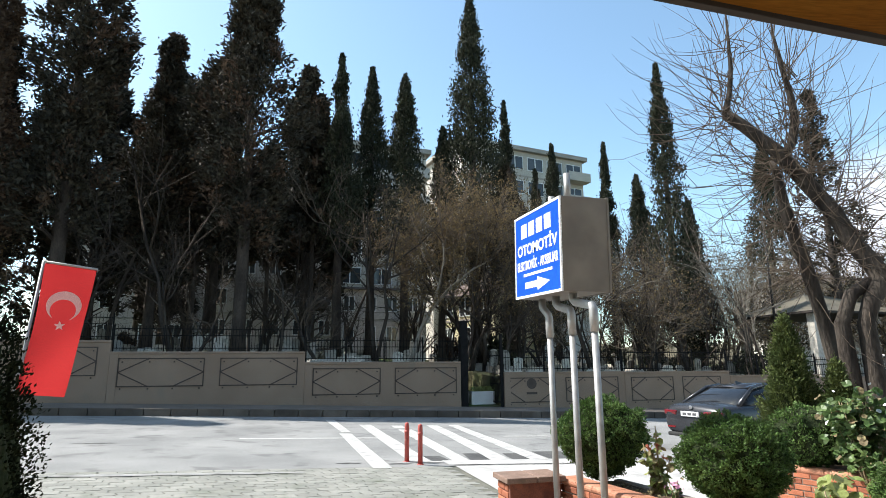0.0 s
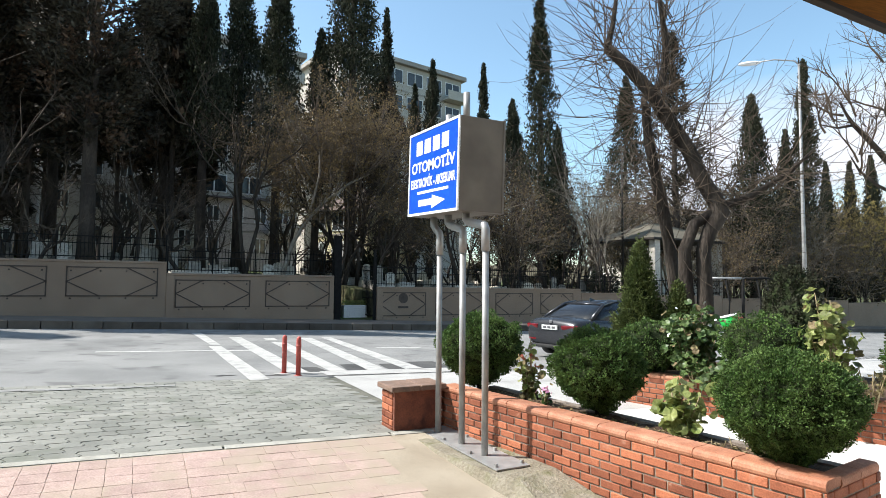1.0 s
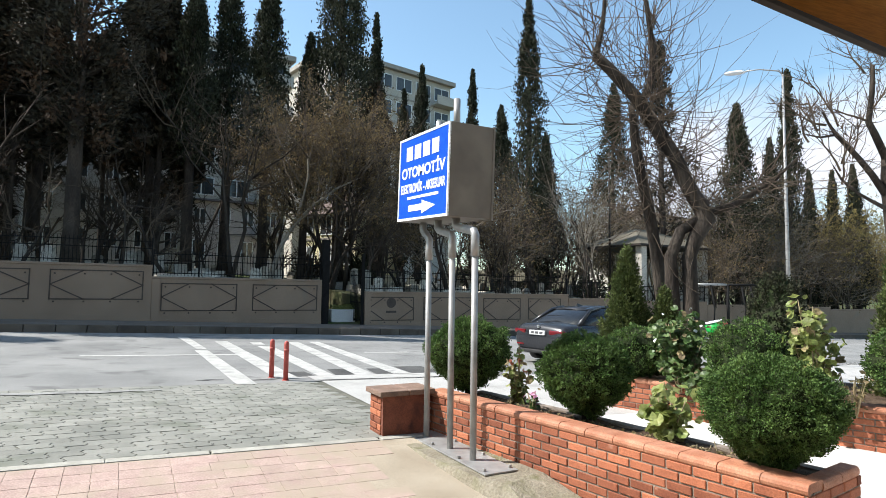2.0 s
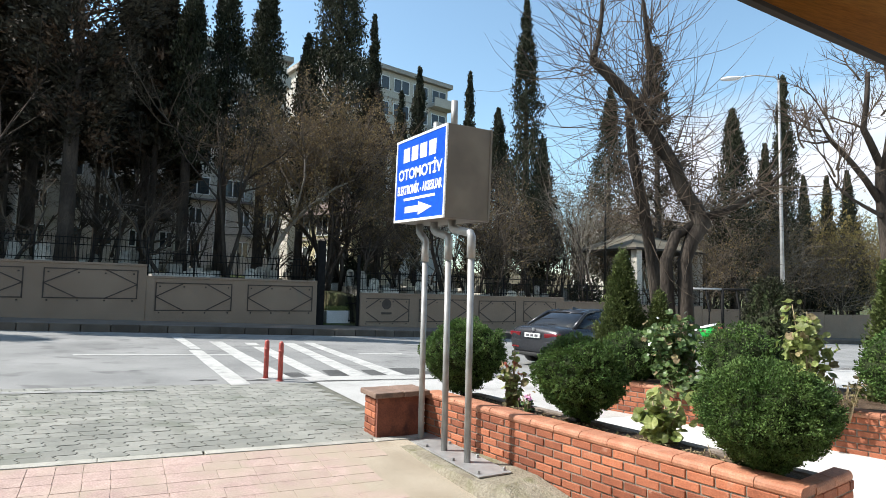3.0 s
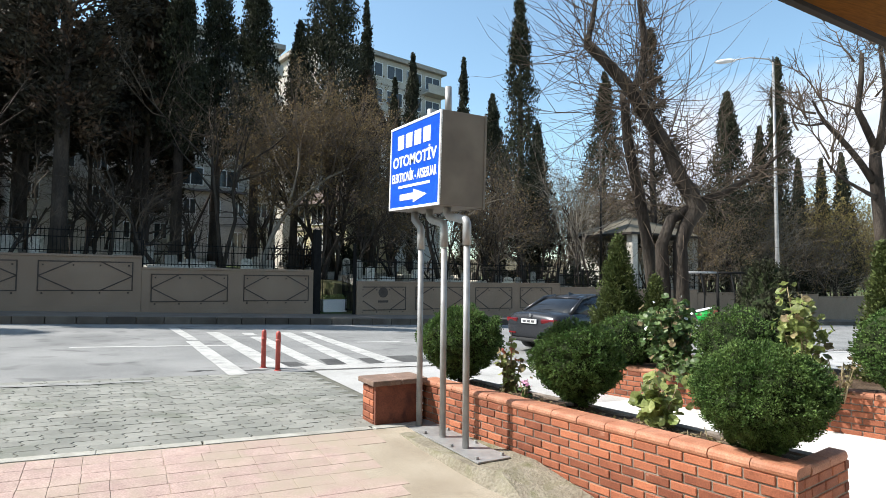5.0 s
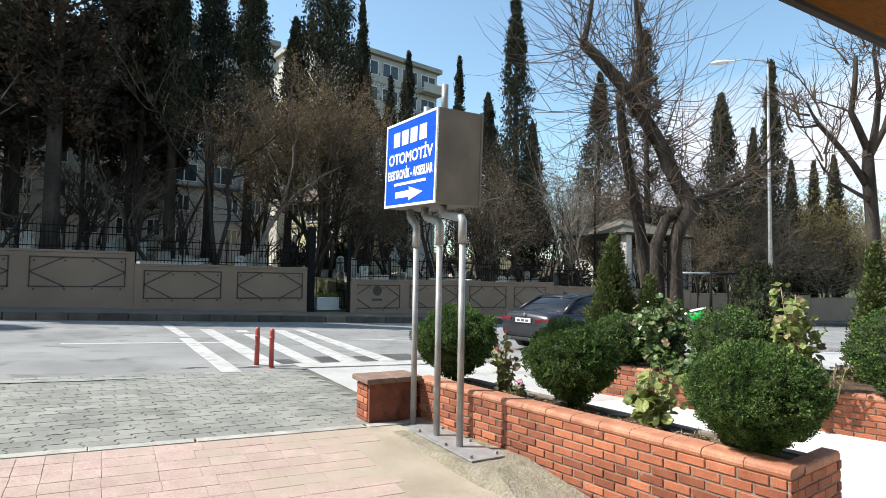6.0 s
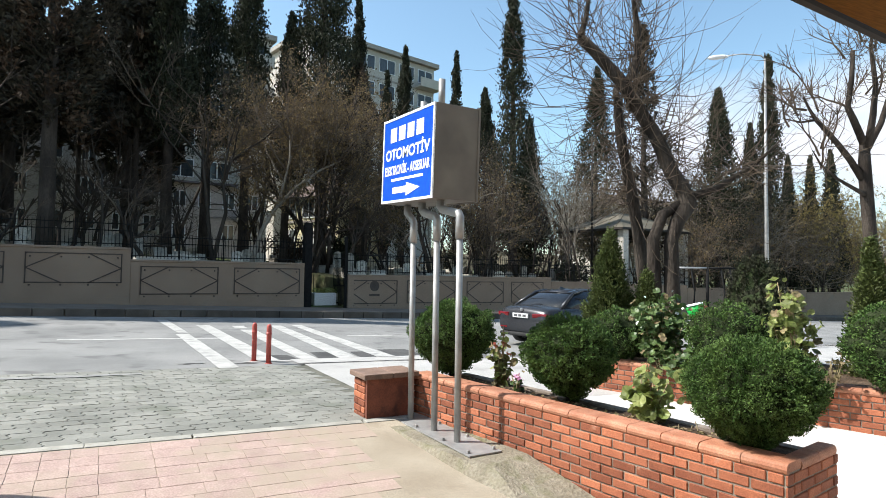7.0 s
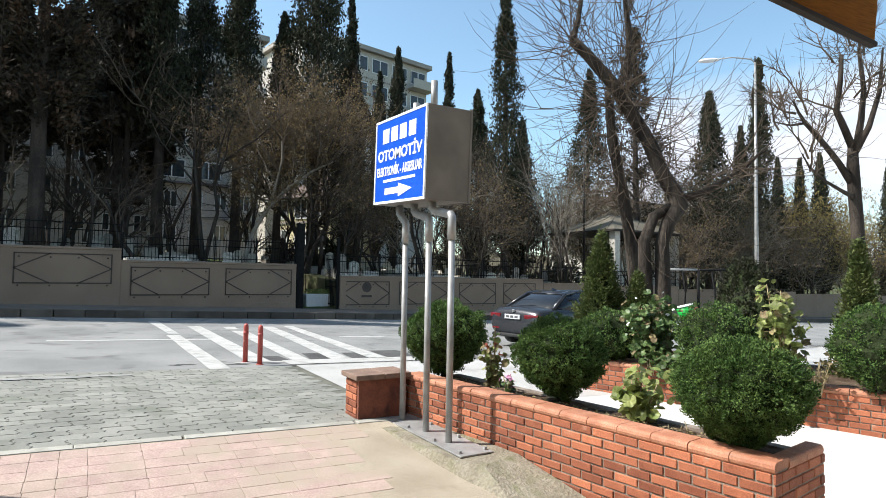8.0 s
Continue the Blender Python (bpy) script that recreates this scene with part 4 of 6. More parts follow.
limbs = [
    ([(0, 0, -0.3), (0.02, 0.0, 2.2), (0.0, 0.0, 3.3), (-0.28, 0.0, 5.5), (-0.27, 0.0, 6.3)], (0.36, 0.30, 0.28, 0.27, 0.2)),
    ([(-0.35, 0.05, 5.2), (-0.7, 0.2, 5.75), (-1.35, 0.25, 6.2), (-1.95, 0.25, 6.5), (-2.5, 0.25, 6.75)], (0.16, 0.14, 0.12, 0.11, 0.09)),
    ([(-2.45, 0.25, 6.73), (-2.75, 0.25, 6.95), (-3.05, 0.25, 7.25)], (0.08, 0.06, 0.04)),
    ([(-2.45, 0.25, 6.7), (-3.1, 0.3, 6.55), (-3.9, 0.35, 6.55)], (0.06, 0.045, 0.02)),
    ([(-0.27, 0.0, 6.2), (-0.9, 0.0, 6.9), (-1.2, 0.0, 7.2), (-0.95, 0.0, 8.1), (-0.85, 0.0, 8.95)], (0.17, 0.15, 0.13, 0.11, 0.09)),
    ([(-0.3, -0.1, 6.1), (-0.3, -0.25, 7.0), (-0.1, -0.25, 7.95), (-0.35, -0.25, 9.1), (-0.3, -0.3, 9.9)], (0.17, 0.14, 0.11, 0.08, 0.04)),
    ([(-0.3, 0.0, 5.9), (0.3, -0.2, 6.9), (0.65, -0.35, 8.0), (0.8, -0.4, 9.4)], (0.16, 0.13, 0.10, 0.04)),
    ([(-0.25, 0.0, 4.7), (-1.0, 0.0, 4.85), (-1.9, 0.0, 5.05), (-2.7, 0.0, 5.35), (-3.1, 0.0, 5.7)], (0.11, 0.08, 0.06, 0.05, 0.02)),
]
heads = [((-3.0, 0.25, 7.2), 12, (-0.3, 0, 0.6)), ((-2.5, 0.25, 6.8), 12, (-0.3, 0, 0.6)), ((-3.7, 0.35, 6.55), 8, (-0.6, 0, 0.1)), ((-1.15, 0.0, 7.3), 14, (-0.3, 0.2, 0.6)), ((-0.9, 0.0, 8.8), 26, (-0.1, 0, 0.8)),
         ((-0.35, -0.25, 9.0), 22, (0, 0, 0.8)), ((0.65, -0.35, 8.1), 20, (0.1, 0, 0.7)), ((-0.2, -0.25, 7.8), 18, (0, -0.1, 0.6)), ((-2.7, 0.0, 5.4), 12, (-0.4, 0, 0.5)), ((-1.4, 0.25, 6.2), 10, (-0.1, 0, 0.7))]
pollard("plane_tree", TB2, limbs, heads, 6, "pollarded bare plane tree with upright whips", 1.6, 14, 1.0, 0.66, 2)


# ---- buildings beyond the cemetery ----
def building(name, at, turn, length, depth, height, storey, cols, rows, wall_mat, label, balconies=(), roof="flat", win=(1.7, 1.35)):
    b = thing(name, label, "building", at, turn)
    part("wall", a_box(0, length, 0, depth, -6, height), wall_mat, b)
    if roof == "flat":
        part("roof", a_box(-0.5, length + 0.5, -0.5, depth + 0.5, height + 0.004, height + 0.55, 0.05), M_BAND, b)
    else:
        bm = bmesh.new()
        e = 0.5
        vs = [bm.verts.new(p) for p in ((-e, -e, height), (length + e, -e, height), (length + e, depth + e, height), (-e, depth + e, height),
                                        (depth / 2, depth / 2, height + 2.2), (length - depth / 2, depth / 2, height + 2.2))]
        for fc in ((0, 1, 5, 4), (1, 2, 5), (2, 3, 4, 5), (3, 0, 4), (3, 2, 1, 0)):
            bm.faces.new([vs[i] for i in fc])
        part("roof", bm, M_ROOF, b)
    wm = fm = None
    for r in range(rows):
        z = height - (r + 1) * storey + 0.85
        if r:
            part("string_course", a_box(0, length, -0.06, -0.004, z + win[1] + 0.55, z + win[1] + 0.72), M_BAND, b)
        for c in range(cols):
            x = length * (c + 0.5) / cols
            if wm is None:
                win0 = part("window", a_box(-win[0] / 2, win[0] / 2, -0.02, 0.05, 0, win[1]), M_PANE, b)
                bm = bmesh.new()
                for x0, x1, z0, z1 in ((-win[0] / 2 - 0.08, -win[0] / 2, -0.08, win[1] + 0.08), (win[0] / 2, win[0] / 2 + 0.08, -0.08, win[1] + 0.08), (-win[0] / 2, win[0] / 2, -0.08, 0),
                                       (-win[0] / 2, win[0] / 2, win[1], win[1] + 0.08), (-0.05, 0.05, 0, win[1])):
                    box(bm, x0, x1, -0.07, -0.022, z0, z1)
                fr0 = part("frame", bm, M_FRAMEWHITE, win0)
                wm, fm = win0.data, fr0.data
                w = win0
            else:
                w = new("window", wm)
                w.parent = b
                fr = new("frame", fm)
                fr.parent = w
            w.location = (x, 0, z)
            if c in balconies:
                bm = bmesh.new()
                box(bm, x - 1.6, x + 1.6, -1.3, -0.004, z - 0.85, z - 0.68)
                box(bm, x - 1.6, x + 1.6, -1.3, -1.2, z - 0.68, z + 0.25)
                part("balcony", bm, wall_mat, b)
    return b


building("apartment_block", (18.0, 59.9, 0), 10.8, 17.0, 13, 27.0, 3.0, 6, 6, M_FACADE, "beige concrete apartment block with rows of windows", (5,), "flat", (2.1, 1.5))
building("apartment_block", (4.0, 57.0, 0), 6, 9.5, 12, 24.2, 3.0, 3, 6, M_FACADE, "pale apartment block with stepped balconies", (2,), "flat", (2.1, 1.5))
building("house", (-21, 60, 0), 0, 12, 10, 15.4, 2.9, 4, 4, M_FACADEGREY, "plain grey house behind the cemetery", (), "hip", (0.95, 1.3))
building("house", (-7.5, 58, 0), 0, 12, 10, 15.8, 2.9, 5, 4, M_FACADEGREY, "grey four-storey house with white windows", (), "hip", (0.95, 1.3))
building("house", (4.5, 57, 0), 3, 8.5, 10, 9.4, 2.9, 4, 2, M_FACADEGREY, "long grey house behind the graves", (), "hip", (0.95, 1.3))
building("house", (12.2, 47.5, 0), -60, 6, 6, 7.4, 2.4, 3, 2, M_FACADEYELLOW, "cream house glowing in sunlight", (), "hip", (1.1, 1.4))
building("house", (60, 62, 0), -15, 16, 10, 12.0, 3.0, 5, 3, M_FACADE, "pale distant house on the hillside", (), "hip", (1.2, 1.4))

# wooded hill in the distance
rg = np.random.default_rng(12)
hx = np.linspace(-350, 700, 80)
prof = 26 + 9 * np.sin(hx * 0.013 + 1) + 4 * np.sin(hx * 0.051) + rg.normal(size=80) * 0.8
v = [(x, 330 - 0.12 * x, -10) for x in hx] + [(x, 350 - 0.12 * x, z * 0.72) for x, z in zip(hx, prof)] + [(x, 400 - 0.12 * x, z) for x, z in zip(hx, prof)]
f = [(r * 80 + i, r * 80 + i + 1, (r + 1) * 80 + i + 1, (r + 1) * 80 + i) for r in range(2) for i in range(79)]
tagged(raw("backdrop", v, f, M_FARLAND, None, "brown wooded hillside in the distance", True), "", "hill", "", "structure")


# ---- roofed shop front over the camera, and an unseen wall behind that blocks skylight ----
# out of view; 12 m high to keep skylight off faces turned this way
shop = part("wall_shop", a_box(-16, 14, -14, -5.1, -1.0, 12.0), M_STUCCO, None, "plain pale shop building wall")
tagged(shop, "", "wall", "", "structure")
canopy = thing("canopy", "ochre wooden canopy over the shop forecourt", "canopy", (0, 0, 0))
EAVE = pose(1.5, 1.4, 2.802, 0, 8.0, -7.75)  # its edge falls gently towards the corner
END = 1.48
part("roof_deck", a_box(-9.5, END - 0.02, -6.0, -0.022, 0.44, 0.54, 0, EAVE), M_FASCIA, canopy)
part("fascia", a_box(-9.5, END, -0.018, 0.0, 0.018, 0.60, 0.003, EAVE), M_FASCIA, canopy, "ochre painted board")
part("edge_trim", a_box(-9.5, END + 0.01, -0.026, 0.008, -0.006, 0.016, 0.003, EAVE), M_DARKTRIM, canopy, "dark edge strip")
for x, top in ((-7.5, 4.3), (2.2, 3.08)):
    part("post", a_box(x, x + 0.12, -4.4, -4.28, -0.9, top, 0.008), M_DARKTRIM, canopy)

# ---- sign on three bent pipes ----
sign = thing("street_sign", "blue shop sign box with white lettering on grey pipes", "sign", (2.75, 5.62, 2.30), -90)
# local x runs along the lettered face (towards the viewer), local y into the box, z up
SL, SD, SH = 1.22, 0.53, 0.955
part("case", a_box(-SL / 2, SL / 2, 0.012, SD, 0, SH, 0.006), M_SIGNBOX, sign, "dull grey sheet-metal case")
part("case_edge", a_box(-SL / 2 - 0.008, SL / 2 + 0.008, SD - 0.02, SD + 0.006, -0.008, SH + 0.008, 0.003), M_SIGNBOX, sign)
part("face", a_box(-SL / 2 + 0.028, SL / 2 - 0.028, 0.0, 0.010, 0.028, SH - 0.028), M_BLUE, sign, "bright blue panel")
for n, (x0, x1, z0, z1) in enumerate(((-SL / 2, SL / 2, 0, 0.027), (-SL / 2, SL / 2, SH - 0.027, SH), (-SL / 2, -SL / 2 + 0.027, 0.028, SH - 0.028), (SL / 2 - 0.027, SL / 2, 0.028, SH - 0.028))):
    part("border", a_box(x0, x1, -0.006, 0.0115, z0, z1, 0.002), M_SIGNWHITE, sign, "white frame strip")


def lettering(text, cx, z, width, height, bold=0.01):
    cu = bpy.data.curves.new("lettering", "FONT")
    cu.body, cu.align_x, cu.size, cu.extrude, cu.offset = text, "CENTER", 1.0, 0.0015, bold
    tmp = bpy.data.objects.new("lettering", cu)
    me = bpy.data.meshes.new_from_object(tmp)
    bpy.data.objects.remove(tmp)
    xs = [v.co.x for v in me.vertices]
    ys = [v.co.y for v in me.vertices if v.co.y < 0.76] if "İ" in text else [v.co.y for v in me.vertices]
    kx, kz = width / (max(xs) - min(xs)), height / max(ys)
    me.transform(Matrix.Translation((cx, -0.003, z)) @ pose(0, 0, 0, 90, 0, 0) @ Matrix.Diagonal((kx, kz, 1, 1)))
    me.materials.append(M_SIGNWHITE)
    ob = new("lettering", me)
    ob.parent = sign
    return ob


lettering("OTOMOTİV", 0.0, 0.485, 1.06, 0.125, 0.03)
lettering("ELEKTRONİK - AKSESUAR", 0.0, 0.315, 1.08, 0.105, 0.03)
# the trade name and web address as plain bars and blocks
for k in range(4):
    x = -0.41 + 0.212 * k
    part("name_block", a_box(x, x + 0.16, -0.004, -0.001, 0.68, 0.84), M_SIGNWHITE, sign)
part("address_bar", a_box(-0.36, 0.40, -0.004, -0.001, 0.238, 0.268), M_SIGNWHITE, sign)
bm = bmesh.new()
out = [(-0.32, 0.10), (0.02, 0.10), (0.02, 0.062), (0.34, 0.135), (0.02, 0.208), (0.02, 0.17), (-0.32, 0.17)]
a = [bm.verts.new((x, -0.004, z)) for x, z in out]
b = [bm.verts.new((x, -0.001, z)) for x, z in out]
bm.faces.new(a)
for i in range(7):
    bm.faces.new((a[i], b[i], b[(i + 1) % 7], a[(i + 1) % 7]))
part("arrow", bm, M_SIGNWHITE, sign, "white arrow")
for k, (py, by) in enumerate(((5.86, 5.98), (5.32, 5.62), (4.86, 5.22))):
    lx = 5.62 - py
    bx = 5.62 - by
    px_, bxx = 0.24, 0.22
    tops = (1.06, 1.13, 1.27)
    low = [(lx, px_, -2.39), (lx, px_, -0.42)]
    tube_part("pipe", [(low, (0.033, 0.033), 14)], M_STEEL, sign, "grey galvanised pipe")
    bend = [(lx, px_, -0.415), (lx, px_, -0.28), (lx, px_, -0.2), (lx - 0.02, px_, -0.165), (bx + 0.04, bxx, -0.10), (bx, bxx, -0.07), (bx, bxx, 0.02)]
    tube_part("elbow", [(bend, (0.043,) * 7, 14)], M_STEEL, sign, "thicker welded pipe bend")
    tube_part("pipe_top", [([(bx, bxx, SH + 0.002), (bx, bxx, tops[k])], (0.036, 0.036), 14)], M_STEEL, sign)
# the box hangs a little askew on its pipes
for ob in sign.children:
    if ob.name.split(".")[0] in ("case", "case_edge", "face", "border", "lettering", "name_block", "address_bar", "arrow"):
        ob.matrix_basis = pose(0.01, 0, 0.012, 0, 2.5, 0)
part("base_plate", a_box(-0.62, 1.2, 0.10, 0.46, -2.402, -2.388, 0.003), M_STEEL, sign, "flat grey steel plate")
for x in (-0.55, 0.1, 0.66, 1.12):
    for y in (0.14, 0.42):
        part("bolt", a_box(x - 0.014, x + 0.014, y - 0.014, y + 0.014, -2.387, -2.36, 0.004), M_STEEL, sign)
bm = bmesh.new()
plv = [(2.64, 6.05), (2.68, 5.2), (2.77, 4.42), (2.93, 4.18), (3.41, 4.3), (3.2, 6.05)]
top = [bm.verts.new((x, y, -0.104)) for k, (x, y) in enumerate(plv)]
bot = [bm.verts.new((x, y, pz(x, y) - 0.03)) for x, y in ((2.625, 6.05), (2.655, 5.2), (2.73, 4.32), (2.86, 3.6), (3.54, 3.1), (3.24, 6.05))]
bm.faces.new(top)
for i in range(6):
    bm.faces.new((top[i], bot[i], bot[(i + 1) % 6], top[(i + 1) % 6]))
bmesh.ops.recalc_face_normals(bm, faces=bm.faces)
bmesh.ops.subdivide_edges(bm, edges=bm.edges, cuts=5, use_grid_fill=True)
for vv in bm.verts:
    if vv.co.z < 0:
        vv.co += Vector(noise.noise_vector(vv.co * 6)) * 0.012
tagged(part("plinth", bm, M_PLINTH, None, "rough weathered concrete plinth under the sign posts"), "", "plinth", "", "structure")

# ---- red bollards ----
for x, y in ((2.34, 10.78), (2.51, 10.42)):
    b = thing("bollard", "scuffed red steel bollard on the pavement edge", "bollard", (x, y, gz(x)), 0, "bollards")
    tube_part("pole", [([(0, 0, 0.015), (0, 0, 0.62), (0, 0, 0.665), (0, 0, 0.69)], (0.043, 0.043, 0.038, 0.018), 16)], M_RED, b)
    tube_part("base_plate", [([(0, 0, -0.01), (0, 0, 0.014)], (0.062, 0.062), 16)], M_RED, b)
    tube_part("collar", [([(0, 0, 0.50), (0, 0, 0.55)], (0.0455, 0.0455), 16)], M_RED, b, "faded band")


# ---- shrubs and plants ----
def boxwood(x, y, z, w, h, seed, leaves, label="clipped round boxwood bush in a brick planter", leaf=0.034, material=M_BOX, name="boxwood_bush"):
    rng = np.random.default_rng(seed)
    t = thing(name, label, "bush", (x, y, z))
    cz0 = h * 0.55
    tube_part("stem", [([(0.02 * k, 0.015 * k, -0.05), (0.03 * k, 0.0, h * 0.3)], (0.03, 0.02), 7) for k in (-1, 0, 1)], M_BARK, t)

    def shape(d):
        lump = np.array([noise.noise(Vector(p) * 2.3 + Vector((seed, 0, 0))) * 0.16 + noise.noise(Vector(p) * 6 + Vector((0, seed, 0))) * 0.10 for p in d])
        k = np.where(d[:, 2] < 0, 1 - 0.42 * np.abs(d[:, 2]) ** 1.15, 1.0)
        return 1 + lump, k

    bm = bmesh.new()
    bmesh.ops.create_icosphere(bm, subdivisions=4, radius=1)
    dd = np.array([v.co[:] for v in bm.verts])
    s, k = shape(dd)
    for v, sc, kk in zip(bm.verts, s, k):
        v.co = Vector((v.co.x * w / 2 * sc * kk * 0.9, v.co.y * w / 2 * sc * kk * 0.9, cz0 + v.co.z * h * 0.47 * sc * 0.9))
    # dark core paints the shade seen through gaps in the foliage
    part("inner_growth", bm, M_BOXCORE, t, "solid inner core coloured dark for the shade between leaves")
    nt = leaves // 14
    d0 = rng.normal(size=(nt, 3))
    d0 /= np.linalg.norm(d0, axis=1, keepdims=True)
    r0 = 0.84 + 0.22 * rng.random(nt) ** 0.8
    d = np.repeat(d0, 14, axis=0)
    d = d + rng.normal(size=d.shape) * (0.05 if leaves < 15000 else 0.036 if leaves < 45000 else 0.028)
    r = np.linalg.norm(d, axis=1)
    d /= r[:, None]
    s, k = shape(d)
    r = s * np.repeat(r0, 14) * rng.uniform(0.95, 1.03, len(d))
    c = np.stack([d[:, 0] * w / 2 * r * k, d[:, 1] * w / 2 * r * k, cz0 + d[:, 2] * h * 0.47 * r], 1)
    u = np.repeat(d0, 14, axis=0) * 0.8 + rng.normal(size=d.shape) * 0.55 + np.array([0, 0, 0.35])
    u /= np.linalg.norm(u, axis=1, keepdims=True)
    nrm = np.cross(u, rng.normal(size=d.shape))
    nrm /= np.linalg.norm(nrm, axis=1, keepdims=True)
    s = np.cross(nrm, u) * leaf * 0.32
    u = u * leaf * 0.6
    v = np.stack([c - u, c + s + nrm * leaf * 0.12, c + u, c - s + nrm * leaf * 0.12], 1).reshape(-1, 3).tolist()
    f = np.arange(4 * len(c)).reshape(-1, 4).tolist()
    raw("foliage", v, f, material, t)
    return t


def cone_bush(x, y, z, w, h, seed, leaves, label, material=M_THUJA, name="conifer_bush"):
    rng = np.random.default_rng(seed)
    t = thing(name, label, "bush", (x, y, z))
    tube_part("stem", [([(0, 0, -0.05), (0, 0, h * 0.9)], (0.035, 0.008), 8)], M_BARK, t)
    bm = bmesh.new()
    bmesh.ops.create_cone(bm, cap_ends=True, segments=20, radius1=w * 0.36, radius2=0.01, depth=h * 0.86, matrix=Matrix.Translation((0, 0, h * 0.48)))
    part("inner_growth", bm, M_BOXCORE, t, "solid inner core coloured dark for the shade between leaves")
    nt = leaves // 22
    q = rng.random(nt) ** 1.35
    a = rng.uniform(0, 2 * np.pi, nt)
    lump = 1 + 0.22 * np.sin(5 * a + 9 * q + seed) * np.sin(23 * q)
    prof = np.minimum(1, 0.6 + 3 * q) * (1 - q) ** 0.8
    r = w / 2 * prof * lump * rng.uniform(0.62, 1.12, nt)
    tuft = np.stack([r * np.cos(a), r * np.sin(a), h * (0.04 + 0.96 * q)], 1)
    c = np.repeat(tuft, 22, axis=0) + rng.normal(size=(nt * 22, 3)) * np.array([0.034, 0.034, 0.05])
    side = np.stack([np.cos(a), np.sin(a), np.full(nt, 1.0)], 1)
    dirs = np.repeat(side, 22, axis=0) + rng.normal(size=c.shape) * 0.6
    v, f = leaf_quads(c, dirs, 0.06, 0.027, rng)
    raw("foliage", v, f, material, t)
    return t


def broad_plant(x, y, z, w, h, seed, leaves, size, label, material=M_BROAD, dry=0.15, flowers=None, name="leafy_plant", category="plant"):
    """Stems with round, slightly cupped leaves, and flower heads if given."""
    rng = np.random.default_rng(seed)
    t = thing(name, label, category, (x, y, z))
    lines, tips = [], []
    for k in range(9):
        a = rng.uniform(0, 2 * math.pi)
        r = w * 0.42 * rng.uniform(0.1, 1)
        hh = h * rng.uniform(0.55, 1.0)
        p = [(0.04 * math.cos(a), 0.04 * math.sin(a), -0.03), (r * 0.6 * math.cos(a), r * 0.6 * math.sin(a), hh * 0.5), (r * math.cos(a), r * math.sin(a), hh)]
        lines.append((p, (0.010, 0.008, 0.005), 5))
        tips.append(p)
    tube_part("stalk", lines, M_STEM, t)

    def blades(n, sz, lo, nm, mt, jit):
        V, Fc = [], []
        for _ in range(n):
            p = tips[rng.integers(0, 9)]
            s = rng.uniform(lo, 1.0)
            q = Vector(p[1]).lerp(Vector(p[2]), s * 2 - 1) if s > 0.5 else Vector(p[0]).lerp(Vector(p[1]), s * 2)
            q += Vector(rng.normal(size=3)) * jit
            q.z = max(q.z, 0.03)
            nrm = (Vector(rng.normal(size=3)) * 0.55 + Vector((q.x, q.y, 0)) * 1.2 / w + Vector((-0.25, -0.1, 0.8))).normalized()
            u = nrm.cross(Vector(rng.normal(size=3))).normalized()
            wv = nrm.cross(u)
            sc = sz * rng.uniform(0.55, 1.25)
            b0 = len(V)
            V.append(q - nrm * sc * 0.12)
            for k in range(13):
                a = 2 * math.pi * k / 13
                rr = sc * 0.5 * (1.0 if k % 2 else 0.93) * (0.6 if k == 0 else 1)
                V.append(q + u * math.cos(a) * rr + wv * math.sin(a) * rr * 0.92 + nrm * sc * 0.07 * math.sin(3 * a))
            Fc += [(b0, b0 + 1 + k, b0 + 1 + (k + 1) % 13) for k in range(13)]
        return raw(nm, V, Fc, mt, t)

    blades(leaves, size, 0.2, "foliage", material, w * 0.085)
    if dry:
        blades(int(leaves * dry), size * 0.8, 0.1, "dry_foliage", M_DRYLEAF, w * 0.12)
    if flowers:
        n, mt, sz = flowers
        tagged(blades(n, sz, 0.75, "bloom", mt, w * 0.1), kind="stuff")
    return t


S1Z, S2Z = 0.285, 0.2
boxwood(3.72, 6.18, S1Z - 0.02, 1.0, 0.92, 1, 40000, leaf=0.022)
boxwood(4.02, 4.42, S1Z - 0.02, 0.88, 0.83, 2, 46000, "clipped boxwood bush bulging over a brick planter", 0.020)
boxwood(4.0, 2.5, S1Z + 0.0, 0.90, 0.79, 3, 68000, "large clipped boxwood bush at the planter's end", 0.0165)
boxwood(6.95, 6.5, S2Z - 0.02, 0.95, 0.85, 4, 10000, "clipped boxwood bush in the far planter", 0.03)
boxwood(7.25, 4.9, S2Z - 0.02, 1.05, 0.98, 5, 11000, "clipped boxwood bush in the far planter", 0.03)
boxwood(7.75, 3.2, S2Z - 0.02, 0.95, 1.06, 6, 11000, "clipped boxwood bush in the far planter", 0.029)
boxwood(11.1, 6.9, gz(11.1), 1.05, 2.3, 7, 12000, "dark rounded evergreen bush", 0.045, M_CYPRESS)
cone_bush(7.6, 7.35, S2Z - 0.02, 1.05, 2.1, 11, 22000, "conical green conifer bush beside the planter")
cone_bush(7.95, 6.85, S2Z - 0.02, 0.8, 1.4, 12, 12000, "small conical green conifer bush")
cone_bush(9.25, 4.05, gz(9.25), 0.85, 2.35, 13, 14000, "conical green conifer bush beside the planter")
boxwood(8.9, 5.35, S2Z - 0.05, 0.9, 1.25, 14, 5000, "dark spreading evergreen bush", 0.05, M_CYPRESS)
# no canopy shadow reaches this bush; its dark leaves carry the shade
boxwood(-1.18, 2.35, pz(-1.1, 2.3), 1.0, 2.12, 15, 42000, "evergreen bush with shade put into its dark leaf colour", 0.016, M_BUSHSHADE)
